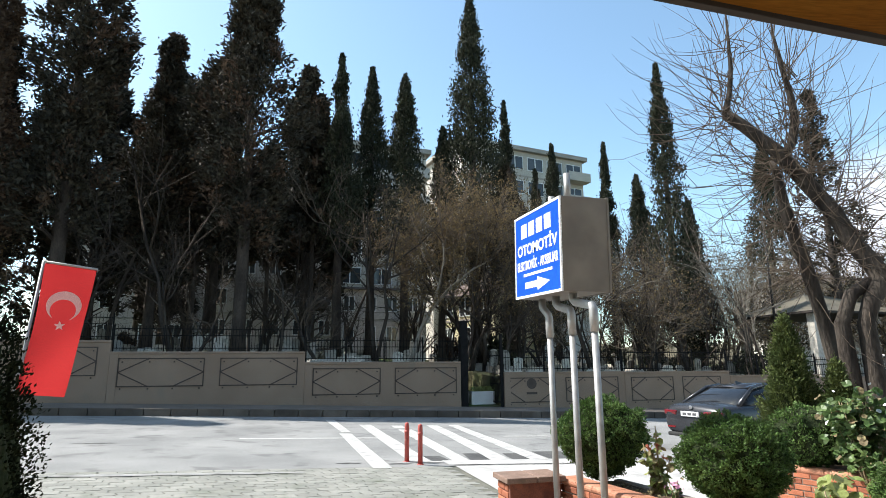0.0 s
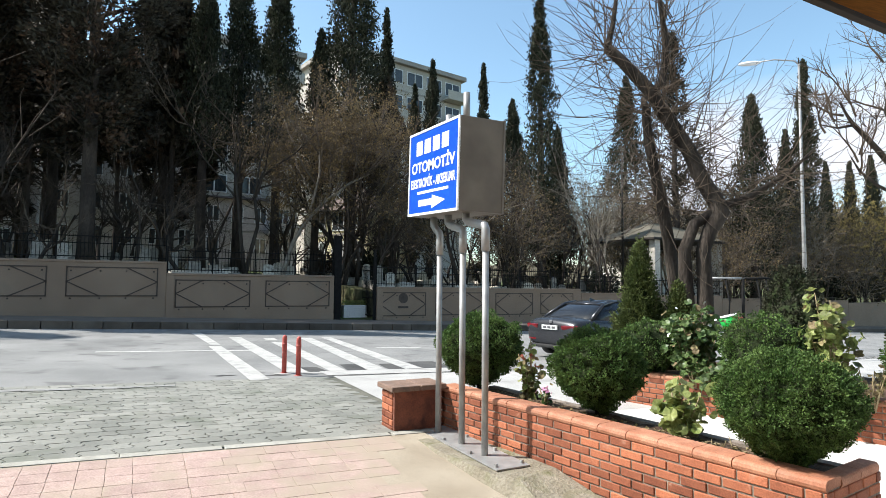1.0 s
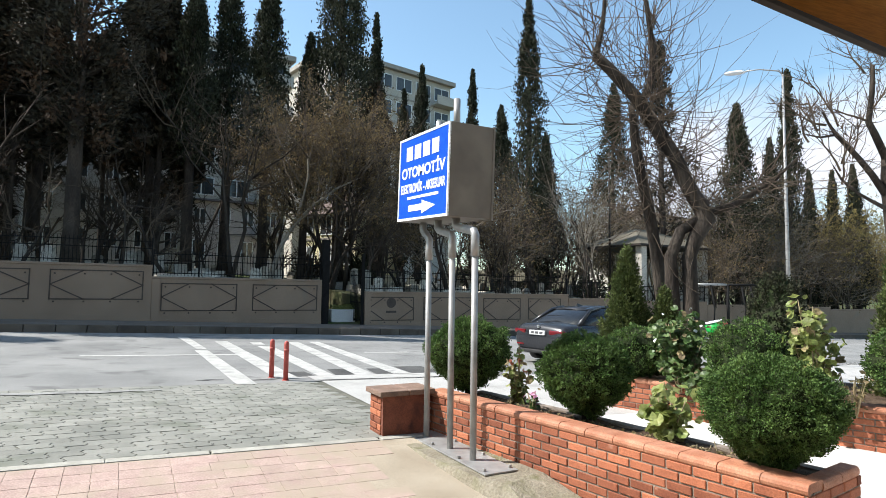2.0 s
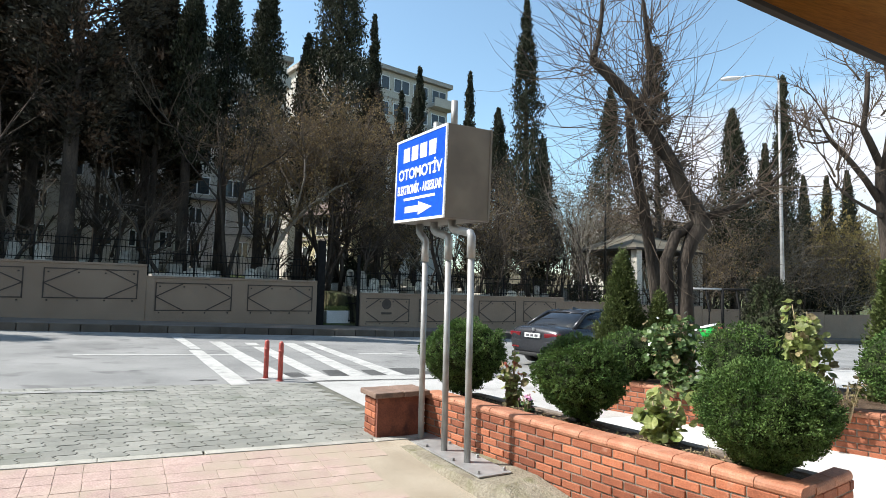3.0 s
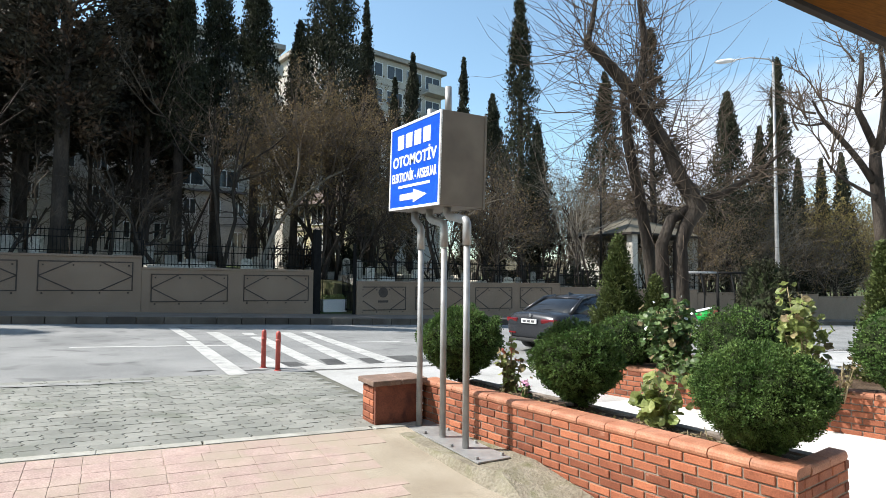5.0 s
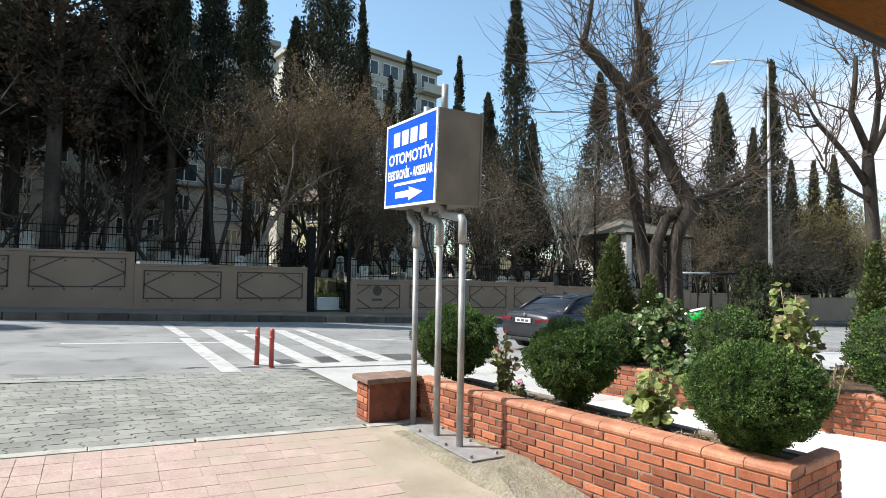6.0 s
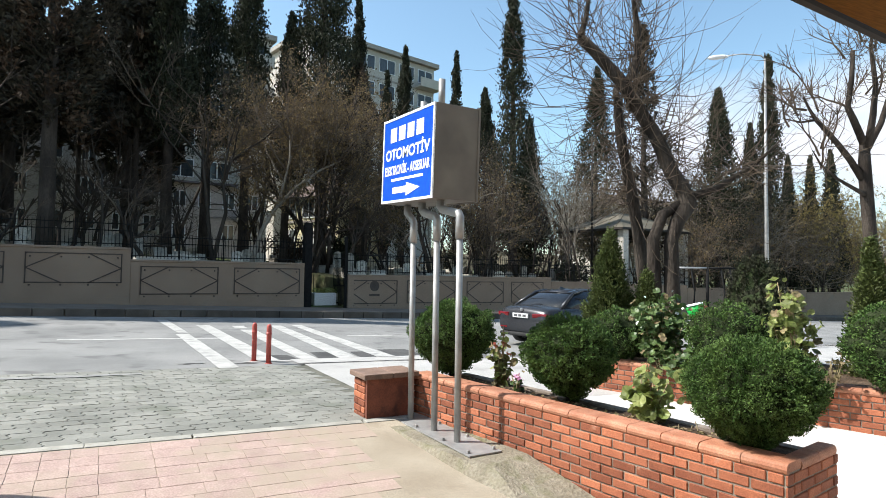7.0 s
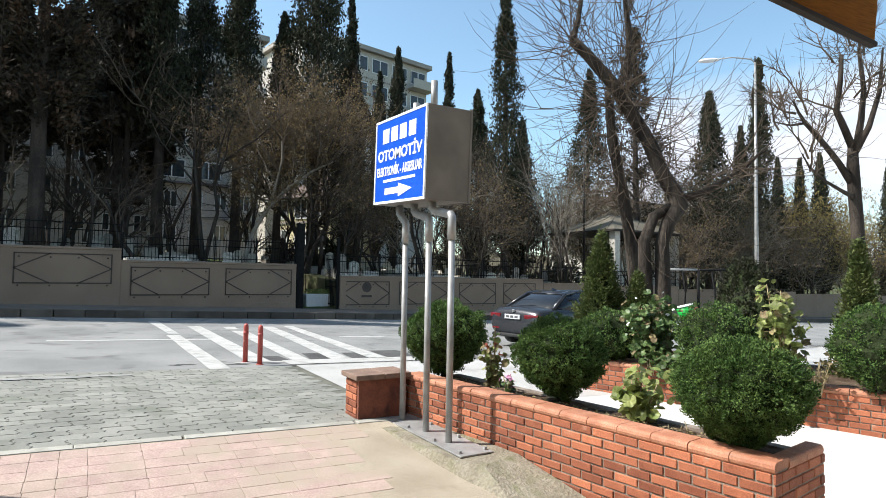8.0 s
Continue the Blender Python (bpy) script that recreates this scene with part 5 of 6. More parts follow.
broad_plant(4.1, 3.52, S1Z - 0.02, 0.70, 0.43, 21, 120, 0.125, "yellow-green broad-leaved plant in dark soil", M_BROAD, 0.12)
broad_plant(3.93, 5.42, S1Z - 0.02, 0.36, 0.70, 22, 95, 0.095, "thin rose-like plant with curled leaves", M_BROAD, 0.6, (5, M_REDPETAL, 0.07))
broad_plant(3.86, 5.05, S1Z - 0.02, 0.26, 0.22, 23, 30, 0.06, "low plant with pink flowers", M_BROADDARK, 0.1, (22, M_PETAL, 0.045), "flower", "flower")
broad_plant(6.95, 5.7, S2Z - 0.02, 1.05, 1.16, 24, 520, 0.115, "tall dark green broad-leaved bush", M_BROADDARK, 0.15, (10, M_SIGNWHITE, 0.07))
broad_plant(7.3, 4.0, S2Z - 0.02, 0.80, 1.36, 25, 380, 0.125, "tall yellow-green broad-leaved plant with dry stems", M_BROAD, 0.25)
broad_plant(6.85, 5.25, S2Z - 0.02, 0.75, 0.42, 27, 230, 0.12, "low spreading plant with round green leaves", M_BROADDARK, 0.12)
broad_plant(7.4, 3.7, S2Z - 0.02, 0.5, 0.5, 26, 60, 0.06, "pale grey leafy plant at the planter edge", M_DRYLEAF, 0.3)

# dry leaf litter on the planter soil
rng = np.random.default_rng(8)
n = 500
u, w_ = rng.uniform(0.1, 3.95, n), rng.uniform(0.12, 0.6, n)
c = np.stack([3.17 + 0.132 * u + 0.991 * w_, 6.15 - 0.991 * u + 0.132 * w_, np.full(n, S1Z + 0.014)], 1)
v, f = leaf_quads(c, rng.normal(size=(n, 3)) * (1, 1, 0.25), 0.05, 0.03, rng)
tagged(raw("leaf_litter", v, f, M_DRYLEAF, None, "dry brown leaves scattered on dark soil"), "", "leaves", "", "stuff")

# dry cut twigs lying on the soil of the near planter
rt2 = random.Random(31)
lines = []
for k in range(40):
    u, w_ = rt2.uniform(2.7, 3.5), rt2.uniform(0.22, 0.6)
    p = Vector((3.17 + 0.132 * u + 0.991 * w_, 6.15 - 0.991 * u + 0.132 * w_, S1Z + 0.01))
    d = Vector((rt2.uniform(-1, 1), rt2.uniform(-1, 1), rt2.uniform(0.05, 0.5))) * rt2.uniform(0.05, 0.13)
    lines.append(([p, p + d * 0.5 + Vector((0, 0, 0.01)), p + d], (0.006, 0.005, 0.003), 4))
tagged(tube_part("twig_litter", lines, M_STEM, None, "dry cut twigs lying on dark soil"), "", "twigs", "", "stuff")
stake = thing("plant_stake", "thin dry leaning plant stake in the far planter", "stake", (6.92, 5.5, S2Z - 0.02))
tube_part("rod", [([(0, 0, -0.05), (-0.17, 0.26, 0.6)], (0.006, 0.006), 7)], M_STEM, stake)

# green bucket on a wooden stake in the far planter
bk = thing("bucket", "bright green plastic bucket with white rim on a stake", "bucket", (7.66, 5.66, S2Z - 0.02))
tube_part("stake", [([(0, 0, -0.05), (0.0, 0, 0.80)], (0.02, 0.018), 7)], M_STEM, bk)
tube_part("bowl", [([(0.0, 0.0, 0.74), (-0.005, 0.005, 0.81), (-0.03, 0.03, 0.94)], (0.08, 0.11, 0.135), 16)], M_GREEN, bk)
tube_part("rim", [([(-0.03, 0.03, 0.942), (-0.033, 0.033, 0.958)], (0.14, 0.132), 16)], M_SIGNWHITE, bk, "white lid")

# ---- flag on a leaning pole ----
flag = thing("flag", "red flag with white crescent and star on a leaning pole", "flag", (-1.95, 5.47, gz(-1.95) - 0.085))
tube_part("pole", [([(-0.12, 0, -0.05), (0.07, 0.02, 2.52)], (0.014, 0.012), 8)], M_STEEL, flag, "thin pale pole")
tube_part("crossbar", [([(0.06, 0.02, 2.515), (0.46, 0.14, 2.475)], (0.010, 0.010), 8)], M_STEEL, flag)


def on_flag(u, w, lift=0.0):
    """u across (0 to 1), w down (0 to 1): a hanging cloth that billows slightly."""
    x0 = 0.075 - 0.03 * w - 0.05 * w * w
    x = x0 + u * (0.375 - 0.07 * w)
    y = 0.03 + 0.11 * u + 0.035 * math.sin(5 * w + 3 * u) * w - lift
    return (x, y, 2.50 - 0.035 * u - 1.10 * w)


n, k = 10, 24
part_v = [on_flag(i / n, j / k) for j in range(k + 1) for i in range(n + 1)]
part_f = [(j * (n + 1) + i, j * (n + 1) + i + 1, (j + 1) * (n + 1) + i + 1, (j + 1) * (n + 1) + i) for j in range(k) for i in range(n)]
raw("cloth", part_v, part_f, M_FLAG, flag, "red cloth", True)


RU, RW = 0.36, 0.36 * 0.36 / 1.10
V, Fc = [], []
for i in range(25):
    a = radians(90) + radians(-148 + 296 * i / 24)
    for r, cy in ((1.0, 0.0), (0.74, 0.30)):
        b = a if r == 1.0 else radians(90) + radians(-139 + 278 * i / 24)
        V.append(on_flag(0.52 + RU * r * math.cos(b), 0.315 - RW * r * math.sin(b) + RW * cy, 0.006))
for i in range(24):
    Fc.append((2 * i, 2 * i + 1, 2 * i + 3, 2 * i + 2))
raw("crescent", V, Fc, M_FLAGWHITE, flag, "white crescent")
V = [on_flag(0.53, 0.47, 0.006)]
for i in range(10):
    a, r = radians(90 + 36 * i + 8), (0.125 if i % 2 == 0 else 0.05)
    V.append(on_flag(0.53 + r * math.cos(a), 0.47 - r * 0.36 / 1.1 * math.sin(a), 0.006))
raw("star", V, [(0, 1 + i, 1 + (i + 1) % 10) for i in range(10)], M_FLAGWHITE, flag, "white star")

# ---- street lamp ----
lamp = thing("street_lamp", "tall pale grey street lamp with one curved arm", "street lamp", (18.0, 10.82, gz(18.0)))
tube_part("pole", [([(0, 0, -0.1), (0, 0, 4.0), (0, 0, 9.1)], (0.08, 0.055, 0.03), 12)], M_STEEL, lamp, "pale painted pole")
tube_part("arm", [([(0, 0, 9.08), (-0.06, 0.1, 9.22), (-0.35, 0.55, 9.36), (-0.62, 0.98, 9.37)], (0.024, 0.022, 0.02, 0.02), 8)], M_STEEL, lamp)
bm = bmesh.new()
bmesh.ops.create_uvsphere(bm, u_segments=16, v_segments=8, radius=1, matrix=pose(-0.72, 1.16, 9.37, 0, -3, 122) @ Matrix.Diagonal((0.33, 0.13, 0.07, 1)))
part("head", bm, M_SIGNWHITE, lamp, "long oval lamp head")
tube_part("finial", [([(0, 0, 9.1), (0, 0, 9.3)], (0.03, 0.015), 6)], M_DARKTRIM, lamp)

# second lamp head glimpsed beside a cypress
lamp2 = thing("street_lamp", "distant dark street lamp among the trees", "street lamp", (27.6, 28.3, cz(27.6, 28.3)))
tube_part("pole", [([(0, 0, -0.1), (0, 0, 10.2)], (0.09, 0.05), 8)], M_DARKTRIM, lamp2)
tube_part("arm", [([(0, 0, 10.15), (0.4, -0.2, 10.35), (0.9, -0.5, 10.4)], (0.04, 0.035, 0.03), 6)], M_DARKTRIM, lamp2)
part("head", a_box(0.75, 1.45, -0.75, -0.45, 10.33, 10.47, 0.04), M_DARKTRIM, lamp2)

# ---- gazebo ----
GX, GY = 31.2, 28.9
gaz = thing("gazebo", "open pavilion with pale hipped roof on posts", "gazebo", (GX, GY, cz(GX, GY) + 0.15), 2)
part("floor", a_box(-3.3, 3.3, -2.9, 2.9, -0.9, 0.15, 0.03), M_WALK, gaz)
for x in (-3.0, 3.0):
    for y in (-2.5, 2.5):
        part("post", a_box(x - 0.24, x + 0.24, y - 0.24, y + 0.24, 0.14, 3.925, 0.02), M_FACADE, gaz)
bm = bmesh.new()
e = [bm.verts.new(p) for p in ((-3.6, -3.0, 4.05), (3.6, -3.0, 4.05), (3.6, 3.0, 4.05), (-3.6, 3.0, 4.05), (-0.7, 0, 5.35), (0.7, 0, 5.35))]
for fc in ((0, 1, 5, 4), (1, 2, 5), (2, 3, 4, 5), (3, 0, 4), (3, 2, 1, 0)):
    bm.faces.new([e[i] for i in fc])
part("roof", bm, M_GAZROOF, gaz, "pale sheet roof")
part("fascia", a_box(-3.62, 3.62, -3.02, 3.02, 3.93, 4.045), M_DARKTRIM, gaz)

# ---- metal frames and clutter across the street ----
fr = thing("metal_frame", "dark metal exercise frame with pale top bar", "frame", (23.2, 18.4, gz(23.2)), -35)
for x in (0, 1.5, 2.9):
    tube_part("post", [([(x, 0, -0.1), (x, 0, 2.75)], (0.07, 0.06), 8)], M_IRON, fr)
tube_part("top_bar", [([(-0.1, 0, 2.7), (1.55, 0, 2.7)], (0.05, 0.05), 8)], M_STEEL, fr, "pale top bar")
tube_part("top_bar", [([(1.55, 0, 2.7), (3.0, 0, 2.7)], (0.05, 0.05), 8)], M_IRON, fr)
part("panel", a_box(1.2, 1.45, -0.12, 0.06, 0.55, 0.95, 0.02), M_RED, fr, "red panel")
part("panel", a_box(1.8, 2.2, -0.12, 0.06, 0.4, 0.75, 0.02), M_BLUEPAINT, fr, "blue panel")
for x in (0.75, 2.1, 2.5):
    tube_part("handle", [([(x, 0, 2.66), (x + 0.1, -0.2, 1.6), (x, -0.3, 0.6)], (0.04, 0.035, 0.03), 6)], M_IRON, fr)
part("seat", a_box(2.55, 2.85, -0.3, 0.1, 1.1, 2.2, 0.05), M_IRON, fr)


# ---- parked cars ----
def car(name, at, turn, paint, label):
    """A saloon: local x forward from the rear bumper, y to its left, z up."""
    t = thing(name, label, "car", at, turn)

    def loft(stations):
        bm, rings = bmesh.new(), []
        for x, ring in stations:
            pts = [(y, z) for y, z in ring] + [(-y, z) for y, z in reversed(ring)]
            rings.append([bm.verts.new((x, y, z)) for y, z in pts])
        n = len(rings[0])
        for a, b in zip(rings, rings[1:]):
            for i in range(n):
                bm.faces.new((a[i], b[i], b[(i + 1) % n], a[(i + 1) % n]))
        bm.faces.new(rings[0])
        bm.faces.new(rings[-1][::-1])
        bmesh.ops.recalc_face_normals(bm, faces=bm.faces)
        for fc in bm.faces:
            fc.smooth = True
        return bm

    def ring(w, zb, zs, crown):
        return [(0.02, zb), (w * 0.8, zb), (w * 0.97, zb + 0.12), (w, zb + 0.35), (w * 0.985, zs - 0.16), (w * 0.93, zs - 0.03), (w * 0.8, zs + crown * 0.5), (0.02, zs + crown)]

    body = loft([(0.0, ring(0.74, 0.42, 0.72, 0.03)), (0.05, ring(0.82, 0.33, 0.86, 0.08)), (0.16, ring(0.88, 0.28, 0.97, 0.07)), (0.5, ring(0.92, 0.24, 1.0, 0.06)),
                 (1.1, ring(0.93, 0.2, 0.99, 0.05)), (2.4, ring(0.93, 0.2, 0.96, 0.03)), (3.5, ring(0.93, 0.2, 0.94, 0.06)), (4.3, ring(0.91, 0.22, 0.84, 0.06)),
                 (4.72, ring(0.84, 0.26, 0.72, 0.05)), (4.9, ring(0.7, 0.34, 0.6, 0.02))])
    b = part("body", body, paint, t)
    b.modifiers.new("smooth", "SUBSURF").render_levels = 2
    b.modifiers["smooth"].levels = 2

    def ring2(w, z0, wt, z1):
        return [(0.02, z0), (w, z0), (w - (w - wt) * 0.55, z0 + (z1 - z0) * 0.6), (wt, z1 - 0.035), (wt * 0.72, z1 - 0.004), (0.02, z1)]

    glass = loft([(0.62, ring2(0.78, 0.94, 0.74, 1.03)), (1.35, ring2(0.86, 0.93, 0.62, 1.38)), (1.75, ring2(0.87, 0.93, 0.6, 1.445)), (2.5, ring2(0.87, 0.92, 0.6, 1.45)),
                  (2.95, ring2(0.87, 0.92, 0.6, 1.40)), (3.75, ring2(0.8, 0.9, 0.72, 0.98))])
    part("window_band", glass, M_CARGLASS, t, "dark tinted glass")
    roof = loft([(1.30, [(0.02, 1.365), (0.60, 1.345), (0.60, 1.36), (0.02, 1.385)]), (1.75, [(0.02, 1.44), (0.61, 1.405), (0.61, 1.43), (0.02, 1.462)]),
                 (2.5, [(0.02, 1.44), (0.61, 1.41), (0.61, 1.435), (0.02, 1.466)]), (2.98, [(0.02, 1.38), (0.61, 1.355), (0.61, 1.38), (0.02, 1.41)])])
    part("roof", roof, paint, t)
    for s in (1, -1):
        tube_part("pillar", [([(0.66, s * 0.79, 1.0), (1.3, s * 0.64, 1.355), (1.75, s * 0.615, 1.42)], (0.05, 0.045, 0.03), 6)], paint, t)
        tube_part("pillar", [([(2.95, s * 0.62, 1.39), (3.7, s * 0.78, 0.97)], (0.035, 0.04), 6)], paint, t)
        m = pose(0.075, s * 0.62, 0.80, 0, -8, s * -10)
        part("tail_lamp", a_box(-0.045, 0.06, -0.2, 0.25, -0.05, 0.06, 0.025, m), M_TAIL, t, "red tail lamp")
        part("mirror", a_box(3.05, 3.25, s * 0.97 - 0.09, s * 0.97 + 0.09, 0.95, 1.08, 0.03), paint, t)
        part("reflector", a_box(0.0, 0.03, s * 0.6 - 0.12, s * 0.6 + 0.12, 0.46, 0.50, 0.008), M_TAIL, t)
        for x in (0.98, 3.92):
            w = thing_part("wheel", t, (x, s * 0.84, 0.33))
            tube_part("tyre", [([(0, -0.11, 0), (0, -0.09, 0), (0, 0.09, 0), (0, 0.11, 0)], (0.29, 0.33, 0.33, 0.29), 28)], M_RUBBER, w)
            tube_part("rim", [([(0, -0.113, 0), (0, 0.113, 0)], (0.225, 0.225), 20)], M_ALLOY, w)
            for k in range(5):
                part("spoke", a_box(-0.03, 0.03, s * 0.114 - 0.008, s * 0.114 + 0.008, 0.04, 0.22, 0.004, pose(0, 0, 0, 0, 72 * k, 0)), M_RUBBER, w)
    part("bumper", a_box(-0.015, 0.14, -0.72, 0.72, 0.27, 0.36, 0.03), M_RUBBER, t, "black lower bumper")
    plate = part("plate", a_box(-0.022, 0.01, -0.26, 0.26, 0.735, 0.85, 0.004), M_PLATE, t, "white plate")
    for k in range(3):
        part("plate_bar", a_box(-0.026, -0.0225, -0.19 + 0.145 * k, -0.09 + 0.145 * k, 0.765, 0.82), M_INK, plate)
    part("boot_badge", a_box(0.022, 0.05, -0.04, 0.04, 0.905, 0.98, 0.012), M_ALLOY, t)
    bm = bmesh.new()
    a = [bm.verts.new(p) for p in ((1.55, 0.03, 1.43), (1.85, 0.03, 1.45), (1.58, 0.005, 1.52), (1.55, -0.03, 1.43), (1.85, -0.03, 1.45), (1.58, -0.005, 1.52))]
    for fc in ((0, 1, 2), (3, 5, 4), (0, 2, 5, 3), (1, 4, 5, 2)):
        bm.faces.new([a[i] for i in fc])
    part("antenna", bm, paint, t)
    return t


def thing_part(name, parent, at):
    ob = new(name)
    ob.parent = parent
    ob.location = at
    ob.empty_display_size = 0.1
    return ob


car("car", (9.2, 11.95, gz(9.8) + 0.02), 10, M_CARPAINT, "dark grey saloon car parked beside the planters")
car("car", (33.5, 11.5, gz(33.5) - 0.05), 0, M_WHITEPAINT, "white car parked farther down the street")

# ---- kerb along the far pavement ----
kerb = tagged(part("kerb", a_box(-60, -12.2, KERB_Y, KERB_Y + 0.15, 0, 0.01), M_KERB), "grey kerb of separate stones", "kerb", "", "structure")
me = bpy.data.meshes.new("kerb")
me.from_pydata([(x, y, gz(x) + z) for x in (-60, -12) for y, z in ((KERB_Y, -0.2), (KERB_Y, KERB_H + 0.02), (KERB_Y + 0.15, KERB_H + 0.02))] +
               [(x, y, gz(x) + z) for x in (40, 80) for y, z in ((KERB_Y, -0.2), (KERB_Y, KERB_H + 0.02), (KERB_Y + 0.15, KERB_H + 0.02))], [],
               [(0, 3, 4, 1), (1, 4, 5, 2), (6, 9, 10, 7), (7, 10, 11, 8)])
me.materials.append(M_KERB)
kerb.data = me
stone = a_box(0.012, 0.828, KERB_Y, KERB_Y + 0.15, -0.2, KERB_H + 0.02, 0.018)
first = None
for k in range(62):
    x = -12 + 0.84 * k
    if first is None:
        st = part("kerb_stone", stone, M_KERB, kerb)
        first = st.data
    else:
        st = new("kerb_stone", first)
        st.parent = kerb
    st.matrix_basis = pose(x, 0, gz(x), 0, -math.degrees(math.atan(FALL)), 0)

# ---- brick planters ----
BL, BH, BJ = 0.202, 0.062, 0.013


def brick_mesh(name, l, d, h, material, bevel=0.005):
    bm = a_box(0, l, 0, d, 0, h, 0)
    bmesh.ops.bevel(bm, geom=list(bm.edges), offset=bevel, segments=1, affect="EDGES")
    me = bpy.data.meshes.new(name)
    bm.normal_update()
    bm.to_mesh(me)
    bm.free()
    me.materials.append(material)
    return me


FULL, HALF = brick_mesh("brick", BL, 0.09, BH, M_BRICK), brick_mesh("brick", BL / 2 - BJ / 2, 0.09, BH, M_BRICK)


def cap_mesh(l, d, r=0.045):
    """A bullnose brick laid across the wall top; its round nose overhangs the face."""
    bm = bmesh.new()
    prof = [(d, 0.0), (d, 0.06)] + [(0.03 - r * 0.9 * math.sin(radians(a)), 0.02 + 0.04 * math.cos(radians(a))) for a in (0, 30, 60, 90, 120, 150)] + [(0.03, -0.012), (0.03, 0.0)]
    a = [bm.verts.new((0.003, y, z)) for y, z in prof]
    b = [bm.verts.new((l - 0.003, y, z)) for y, z in prof]
    bm.faces.new(a)
    bm.faces.new(b[::-1])
    for i in range(len(prof)):
        bm.faces.new((a[i], b[i], b[(i + 1) % len(prof)], a[(i + 1) % len(prof)]))
    bmesh.ops.recalc_face_normals(bm, faces=bm.faces)
    me = bpy.data.meshes.new("cap_brick")
    bm.to_mesh(me)
    bm.free()
    me.materials.append(M_CAP)
    return me


CAP = cap_mesh(0.29, 0.2)
rb = random.Random(2)


def brick_run(parent, m, length, courses, z0, cap=True, shift=0):
    """Bricks in running bond along local x, faces at local y = 0 looking to -y."""
    for c in range(courses):
        x = 0.0
        z = z0 + c * (BH + BJ)
        odd = (c + shift) % 2
        while x < length - 0.002:
            me, l = (HALF, BL / 2 - BJ / 2) if (odd and x == 0) or length - x < BL * 0.8 else (FULL, BL)
            b = new("brick", me)
            b.parent = parent
            sc = min(1.0, (length - x) / l)
            b.matrix_basis = m @ pose(x, rb.uniform(-0.003, 0.003), z, 0, 0, rb.uniform(-0.4, 0.4)) @ Matrix.Diagonal((sc, 1, 1, 1))
            x += l + BJ
    if cap:
        n = round(length / 0.29)
        for k in range(n):
            b = new("cap_brick", CAP)
            b.parent = parent
            b.matrix_basis = m @ pose(length * k / n, rb.uniform(-0.003, 0.003), z0 + courses * (BH + BJ) + rb.uniform(0, 0.003), 0, 0, 0) @ Matrix.Diagonal((length / n / 0.29, 1, 1, 1))


def planter(name, a, d, length, width, z0, courses, label, soil):
    """a: far front corner; d: unit direction of the front wall towards the shop."""
    ang = math.degrees(math.atan2(d[1], d[0]))
    p = thing(name, label, "planter", (a[0], a[1], 0), ang)
    top = z0 + courses * (BH + BJ)
    bm = bmesh.new()
    box(bm, 0.008, length - 0.008, 0.010, 0.19, z0 - 0.3, top - 0.002)
    part("core", bm, M_MORTAR, p, "dark mortar")
    part("core", a_box(length - 0.11, length - 0.010, 0.19, width - 0.012, z0 - 0.3, top - 0.002), M_MORTAR, p)
    part("core", a_box(0.008, length - 0.008, width - 0.012, width + 0.08, z0 - 0.3, top - 0.02), M_MORTAR, p)
    bm = bmesh.new()
    n = 24
    grid = [[bm.verts.new((0.02 + (length - 0.06) * i / n, 0.19 + (width - 0.21) * j / 6, soil + 0.03 * noise.noise(Vector((i * 0.5, j * 0.5, length))))) for i in range(n + 1)] for j in range(7)]
    for j in range(6):
        for i in range(n):
            bm.faces.new((grid[j][i], grid[j][i + 1], grid[j + 1][i + 1], grid[j + 1][i]))
    part("soil", bm, M_SOIL, p, "dark bare soil")
    brick_run(p, Matrix.Identity(4), length, courses, z0)
    brick_run(p, pose(length, 0.1, 0, 0, 0, 90), width - 0.02, courses, z0, False, 1)
    n = max(2, round((width - 0.2) / 0.22))
    for k in range(n):
        b = new("cap_brick", CAP)
        b.parent = p
        b.matrix_basis = pose(length, 0.2 + (width - 0.15) * k / n, top, 0, 0, 90) @ Matrix.Diagonal(((width - 0.15) / n / 0.29, 0.55, 0.9, 1))
    return p


planter("brick_planter", (3.17, 6.15), (0.132, -0.991), 4.1, 0.73, -0.435, 10, "long red brick planter with rounded cap bricks", S1Z)
planter("brick_planter", (6.45, 7.26), (0.294, -0.956), 7.4, 2.6, -0.24, 6, "farther red brick planter filled with bushes", S2Z)

pier = thing("brick_pier", "stained red brick pier with flat cap", "pier", (2.53, 6.05, 0))
part("core", a_box(0.012, 0.60, 0.003, 0.37, -0.3, 0.345), M_PIERFACE, pier, "dark stained plaster face")
for k in range(6):
    b = new("brick", FULL if k % 2 else HALF)
    b.parent = pier
    b.matrix_basis = pose(0.0, 0.36, -0.11 + k * (BH + BJ), 0, 0, -90)
    b = new("brick", HALF if k % 2 else FULL)
    b.parent = pier
    b.matrix_basis = pose(0.0, 0.36 - (BL + BJ if k % 2 else (BL - BJ) / 2 + BJ), -0.11 + k * (BH + BJ), 0, 0, -90)
for k, (x0, x1) in enumerate(((-0.04, 0.31), (0.315, 0.64))):
    part("cap_slab", a_box(x0, x1, -0.05, 0.42, 0.350, 0.410, 0.012), M_PIERCAP, pier)

# ---- edging, tiles and pavers ----
edge = tagged(part("edging", a_box(-9, 2.4, 5.89, 6.01, -0.5, -0.4), M_EDGE), "pale stone edging between forecourt and pavers", "edging", "", "structure")
em = None
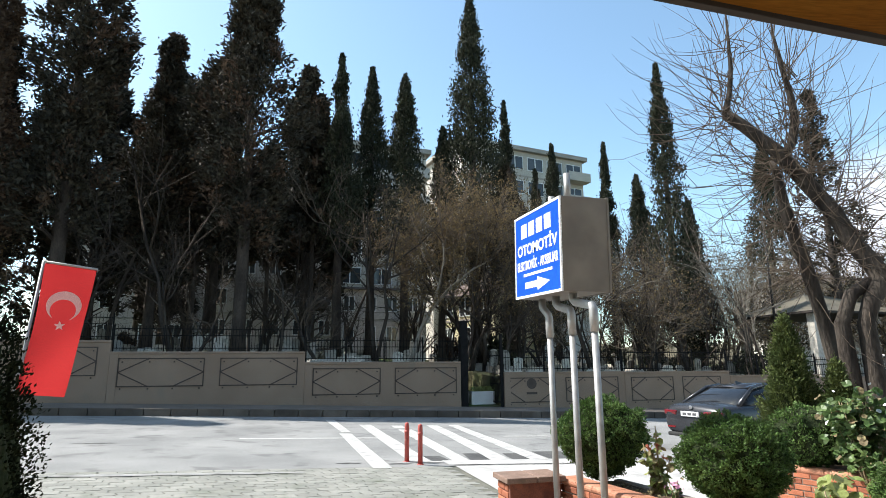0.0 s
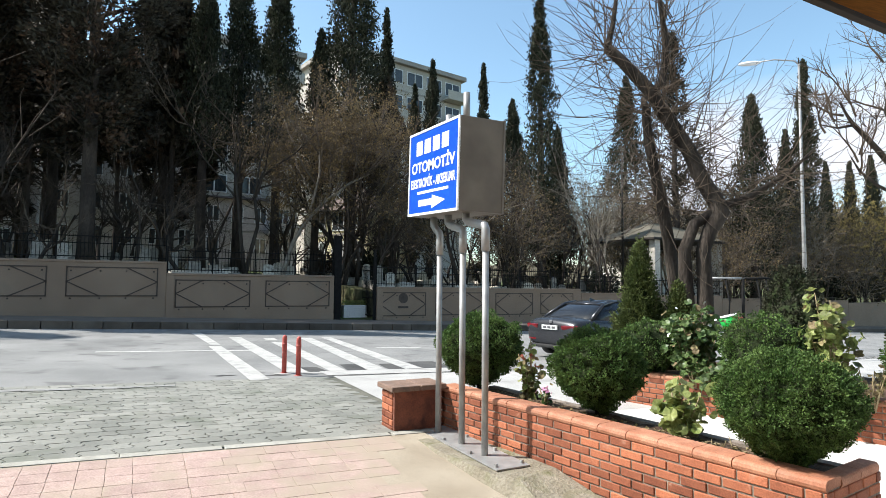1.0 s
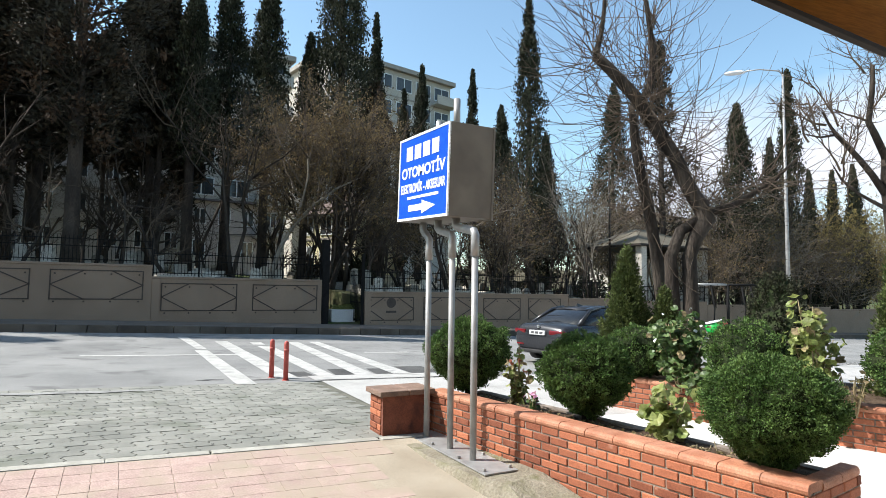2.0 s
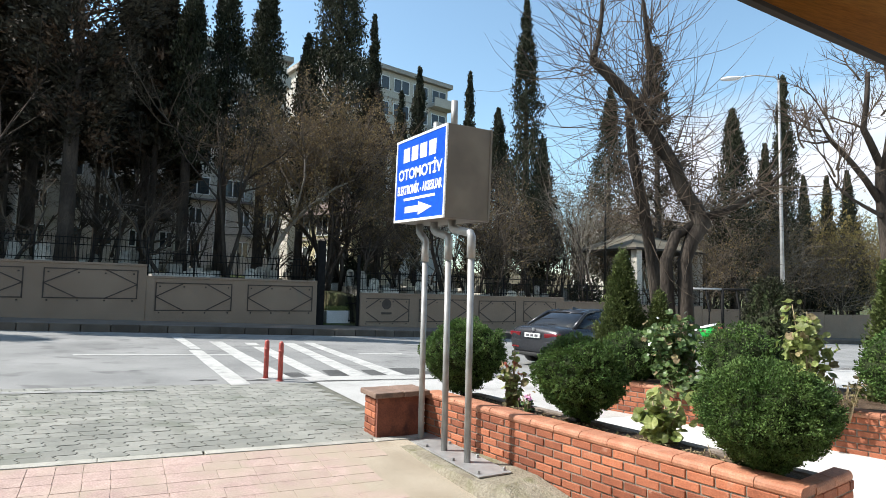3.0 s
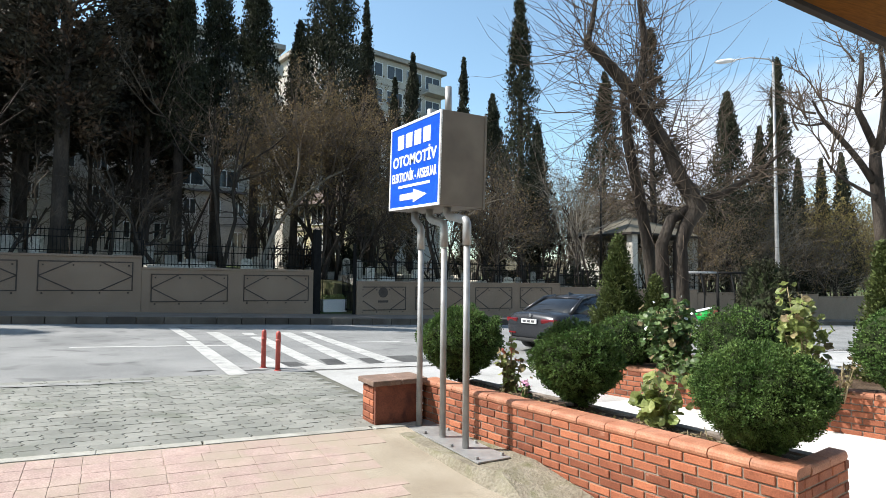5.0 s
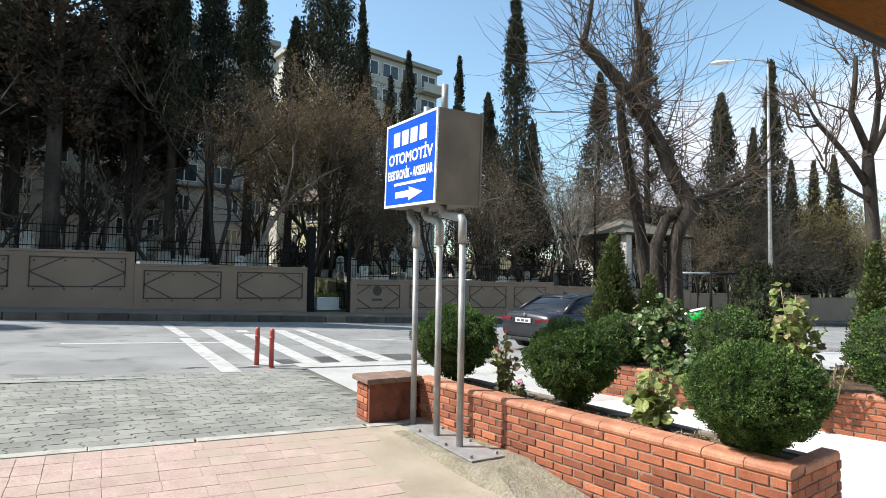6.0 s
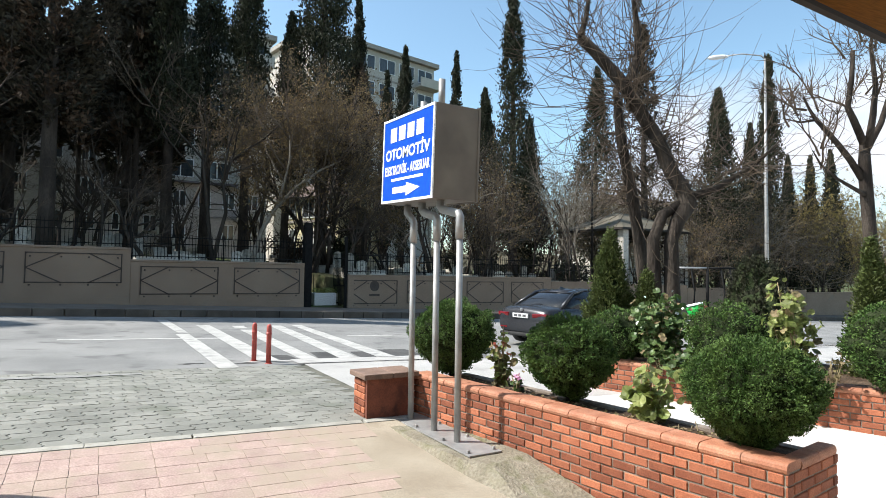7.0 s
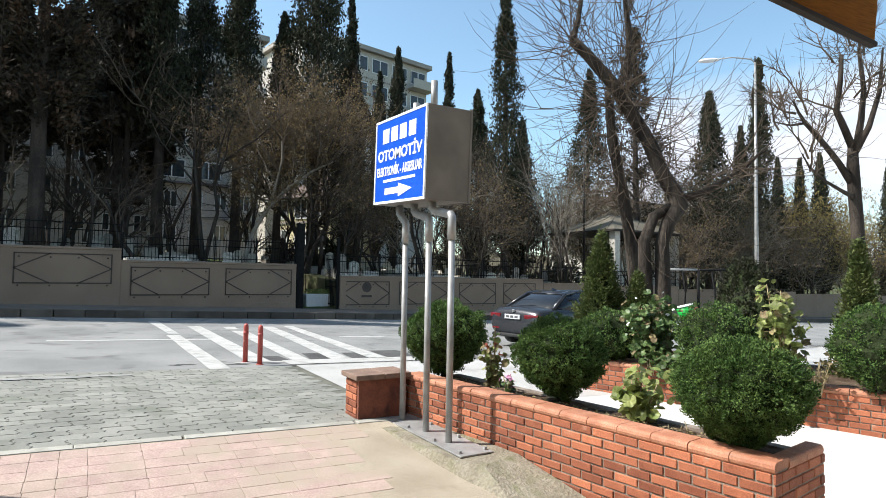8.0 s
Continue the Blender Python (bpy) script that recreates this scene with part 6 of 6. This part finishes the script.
for k in range(12):
    x = -7.0 + 0.86 * k
    if em is None:
        e = part("edging_stone", a_box(0.001, 0.859, 5.885, 6.015, -0.1, 0.006, 0.006), M_EDGE, edge)
        em = e.data
    else:
        e = new("edging_stone", em)
        e.parent = edge
    e.matrix_basis = pose(x, 0, gz(x), 0, -math.degrees(math.atan(FALL)), rb.uniform(-0.2, 0.2))

tiles = bpy.data.objects["patio"]
TILES = [(l, brick_mesh("tile", l - 0.003, 0.197, 0.02, M_PINK, 0.0025)) for l in (0.2, 0.31, 0.4)]
for r in range(13):
    y = 5.66 - 0.2 * r
    x = -2.62 + rb.uniform(-0.012, 0.012)
    stop = 2.05 + rb.uniform(-0.25, 0.1) - 0.02 * r
    while x < stop:
        l, me = TILES[0] if x < -0.1 else rb.choice(TILES[1:])
        t = new("tile", me)
        t.parent = tiles
        proud = 0.005 if x < 0.4 else 0.0035
        t.matrix_basis = pose(x, y, pz(x, y) - 0.02 + proud + rb.uniform(-0.0012, 0.0012), 4.46 + rb.uniform(-0.25, 0.25), -math.degrees(math.atan(FALL)) + rb.uniform(-0.2, 0.2), rb.uniform(-0.4, 0.4))
        x += l

# interlocking pavers with wavy sides
PL, PW = 0.275, 0.19


def paver_outline():
    g, h, a, b = 0.006, 0.003, 0.006, 0.024
    o = [(g, h), (PL * 0.25, h - a), (PL * 0.5, h), (PL * 0.75, h + a), (PL - g, h)]
    o += [(PL - g + b, PW * 0.3), (PL - g, PW * 0.5), (PL - g - b, PW * 0.7)]
    o += [(PL - g, PW - h), (PL * 0.75, PW - h + a), (PL * 0.5, PW - h), (PL * 0.25, PW - h - a), (g, PW - h)]
    o += [(g - b, PW * 0.7), (g, PW * 0.5), (g + b, PW * 0.3)]
    return o


OUT = paver_outline()


def paver_geo(x, y, z, tilt):
    n = len(OUT)
    v = [(x + a, y + b, z - 0.03) for a, b in OUT] + [(x + a, y + b, z - 0.0015 + tilt * a) for a, b in OUT]
    cx, cy = PL / 2, PW / 2
    v += [(x + cx + (a - cx) * 0.95, y + cy + (b - cy) * 0.92, z + tilt * a) for a, b in OUT]
    f = [(i, (i + 1) % n, n + (i + 1) % n, n + i) for i in range(n)] + [(n + i, n + (i + 1) % n, 2 * n + (i + 1) % n, 2 * n + i) for i in range(n)]
    return v, f + [tuple(range(2 * n, 3 * n))]


bed = bpy.data.objects["paver_bed"]
v, f = paver_geo(0, 0, 0, 0)
pm = bpy.data.meshes.new("paver")
pm.from_pydata(v, [], f)
pm.materials.append(M_PAVER)
RV, RF = [], []
made = 0
for r in range(22):
    y = 6.03 + PW * r
    for c in range(50):
        x = -9.8 + PL * c + (PL / 2 if r % 2 else 0)
        if x > 2.82:
            continue
        lift = rb.uniform(-0.002, 0.002)
        if y < 8.0 and -1.2 < x < 2.9 and made < 300:
            p = new("paver", pm)
            p.parent = bed
            p.matrix_basis = pose(x, y, gz(x) + lift, rb.uniform(-0.25, 0.25), -math.degrees(math.atan(FALL)) + rb.uniform(-0.2, 0.2), rb.uniform(-0.8, 0.8))
            made += 1
        else:
            vv, ff = paver_geo(x, y, gz(x) + lift, FALL + rb.uniform(-0.003, 0.003))
            b0 = len(RV)
            RV += vv
            RF += [tuple(i + b0 for i in q) for q in ff]
tagged(raw("pavers", RV, RF, M_PAVER, bed), kind="stuff")
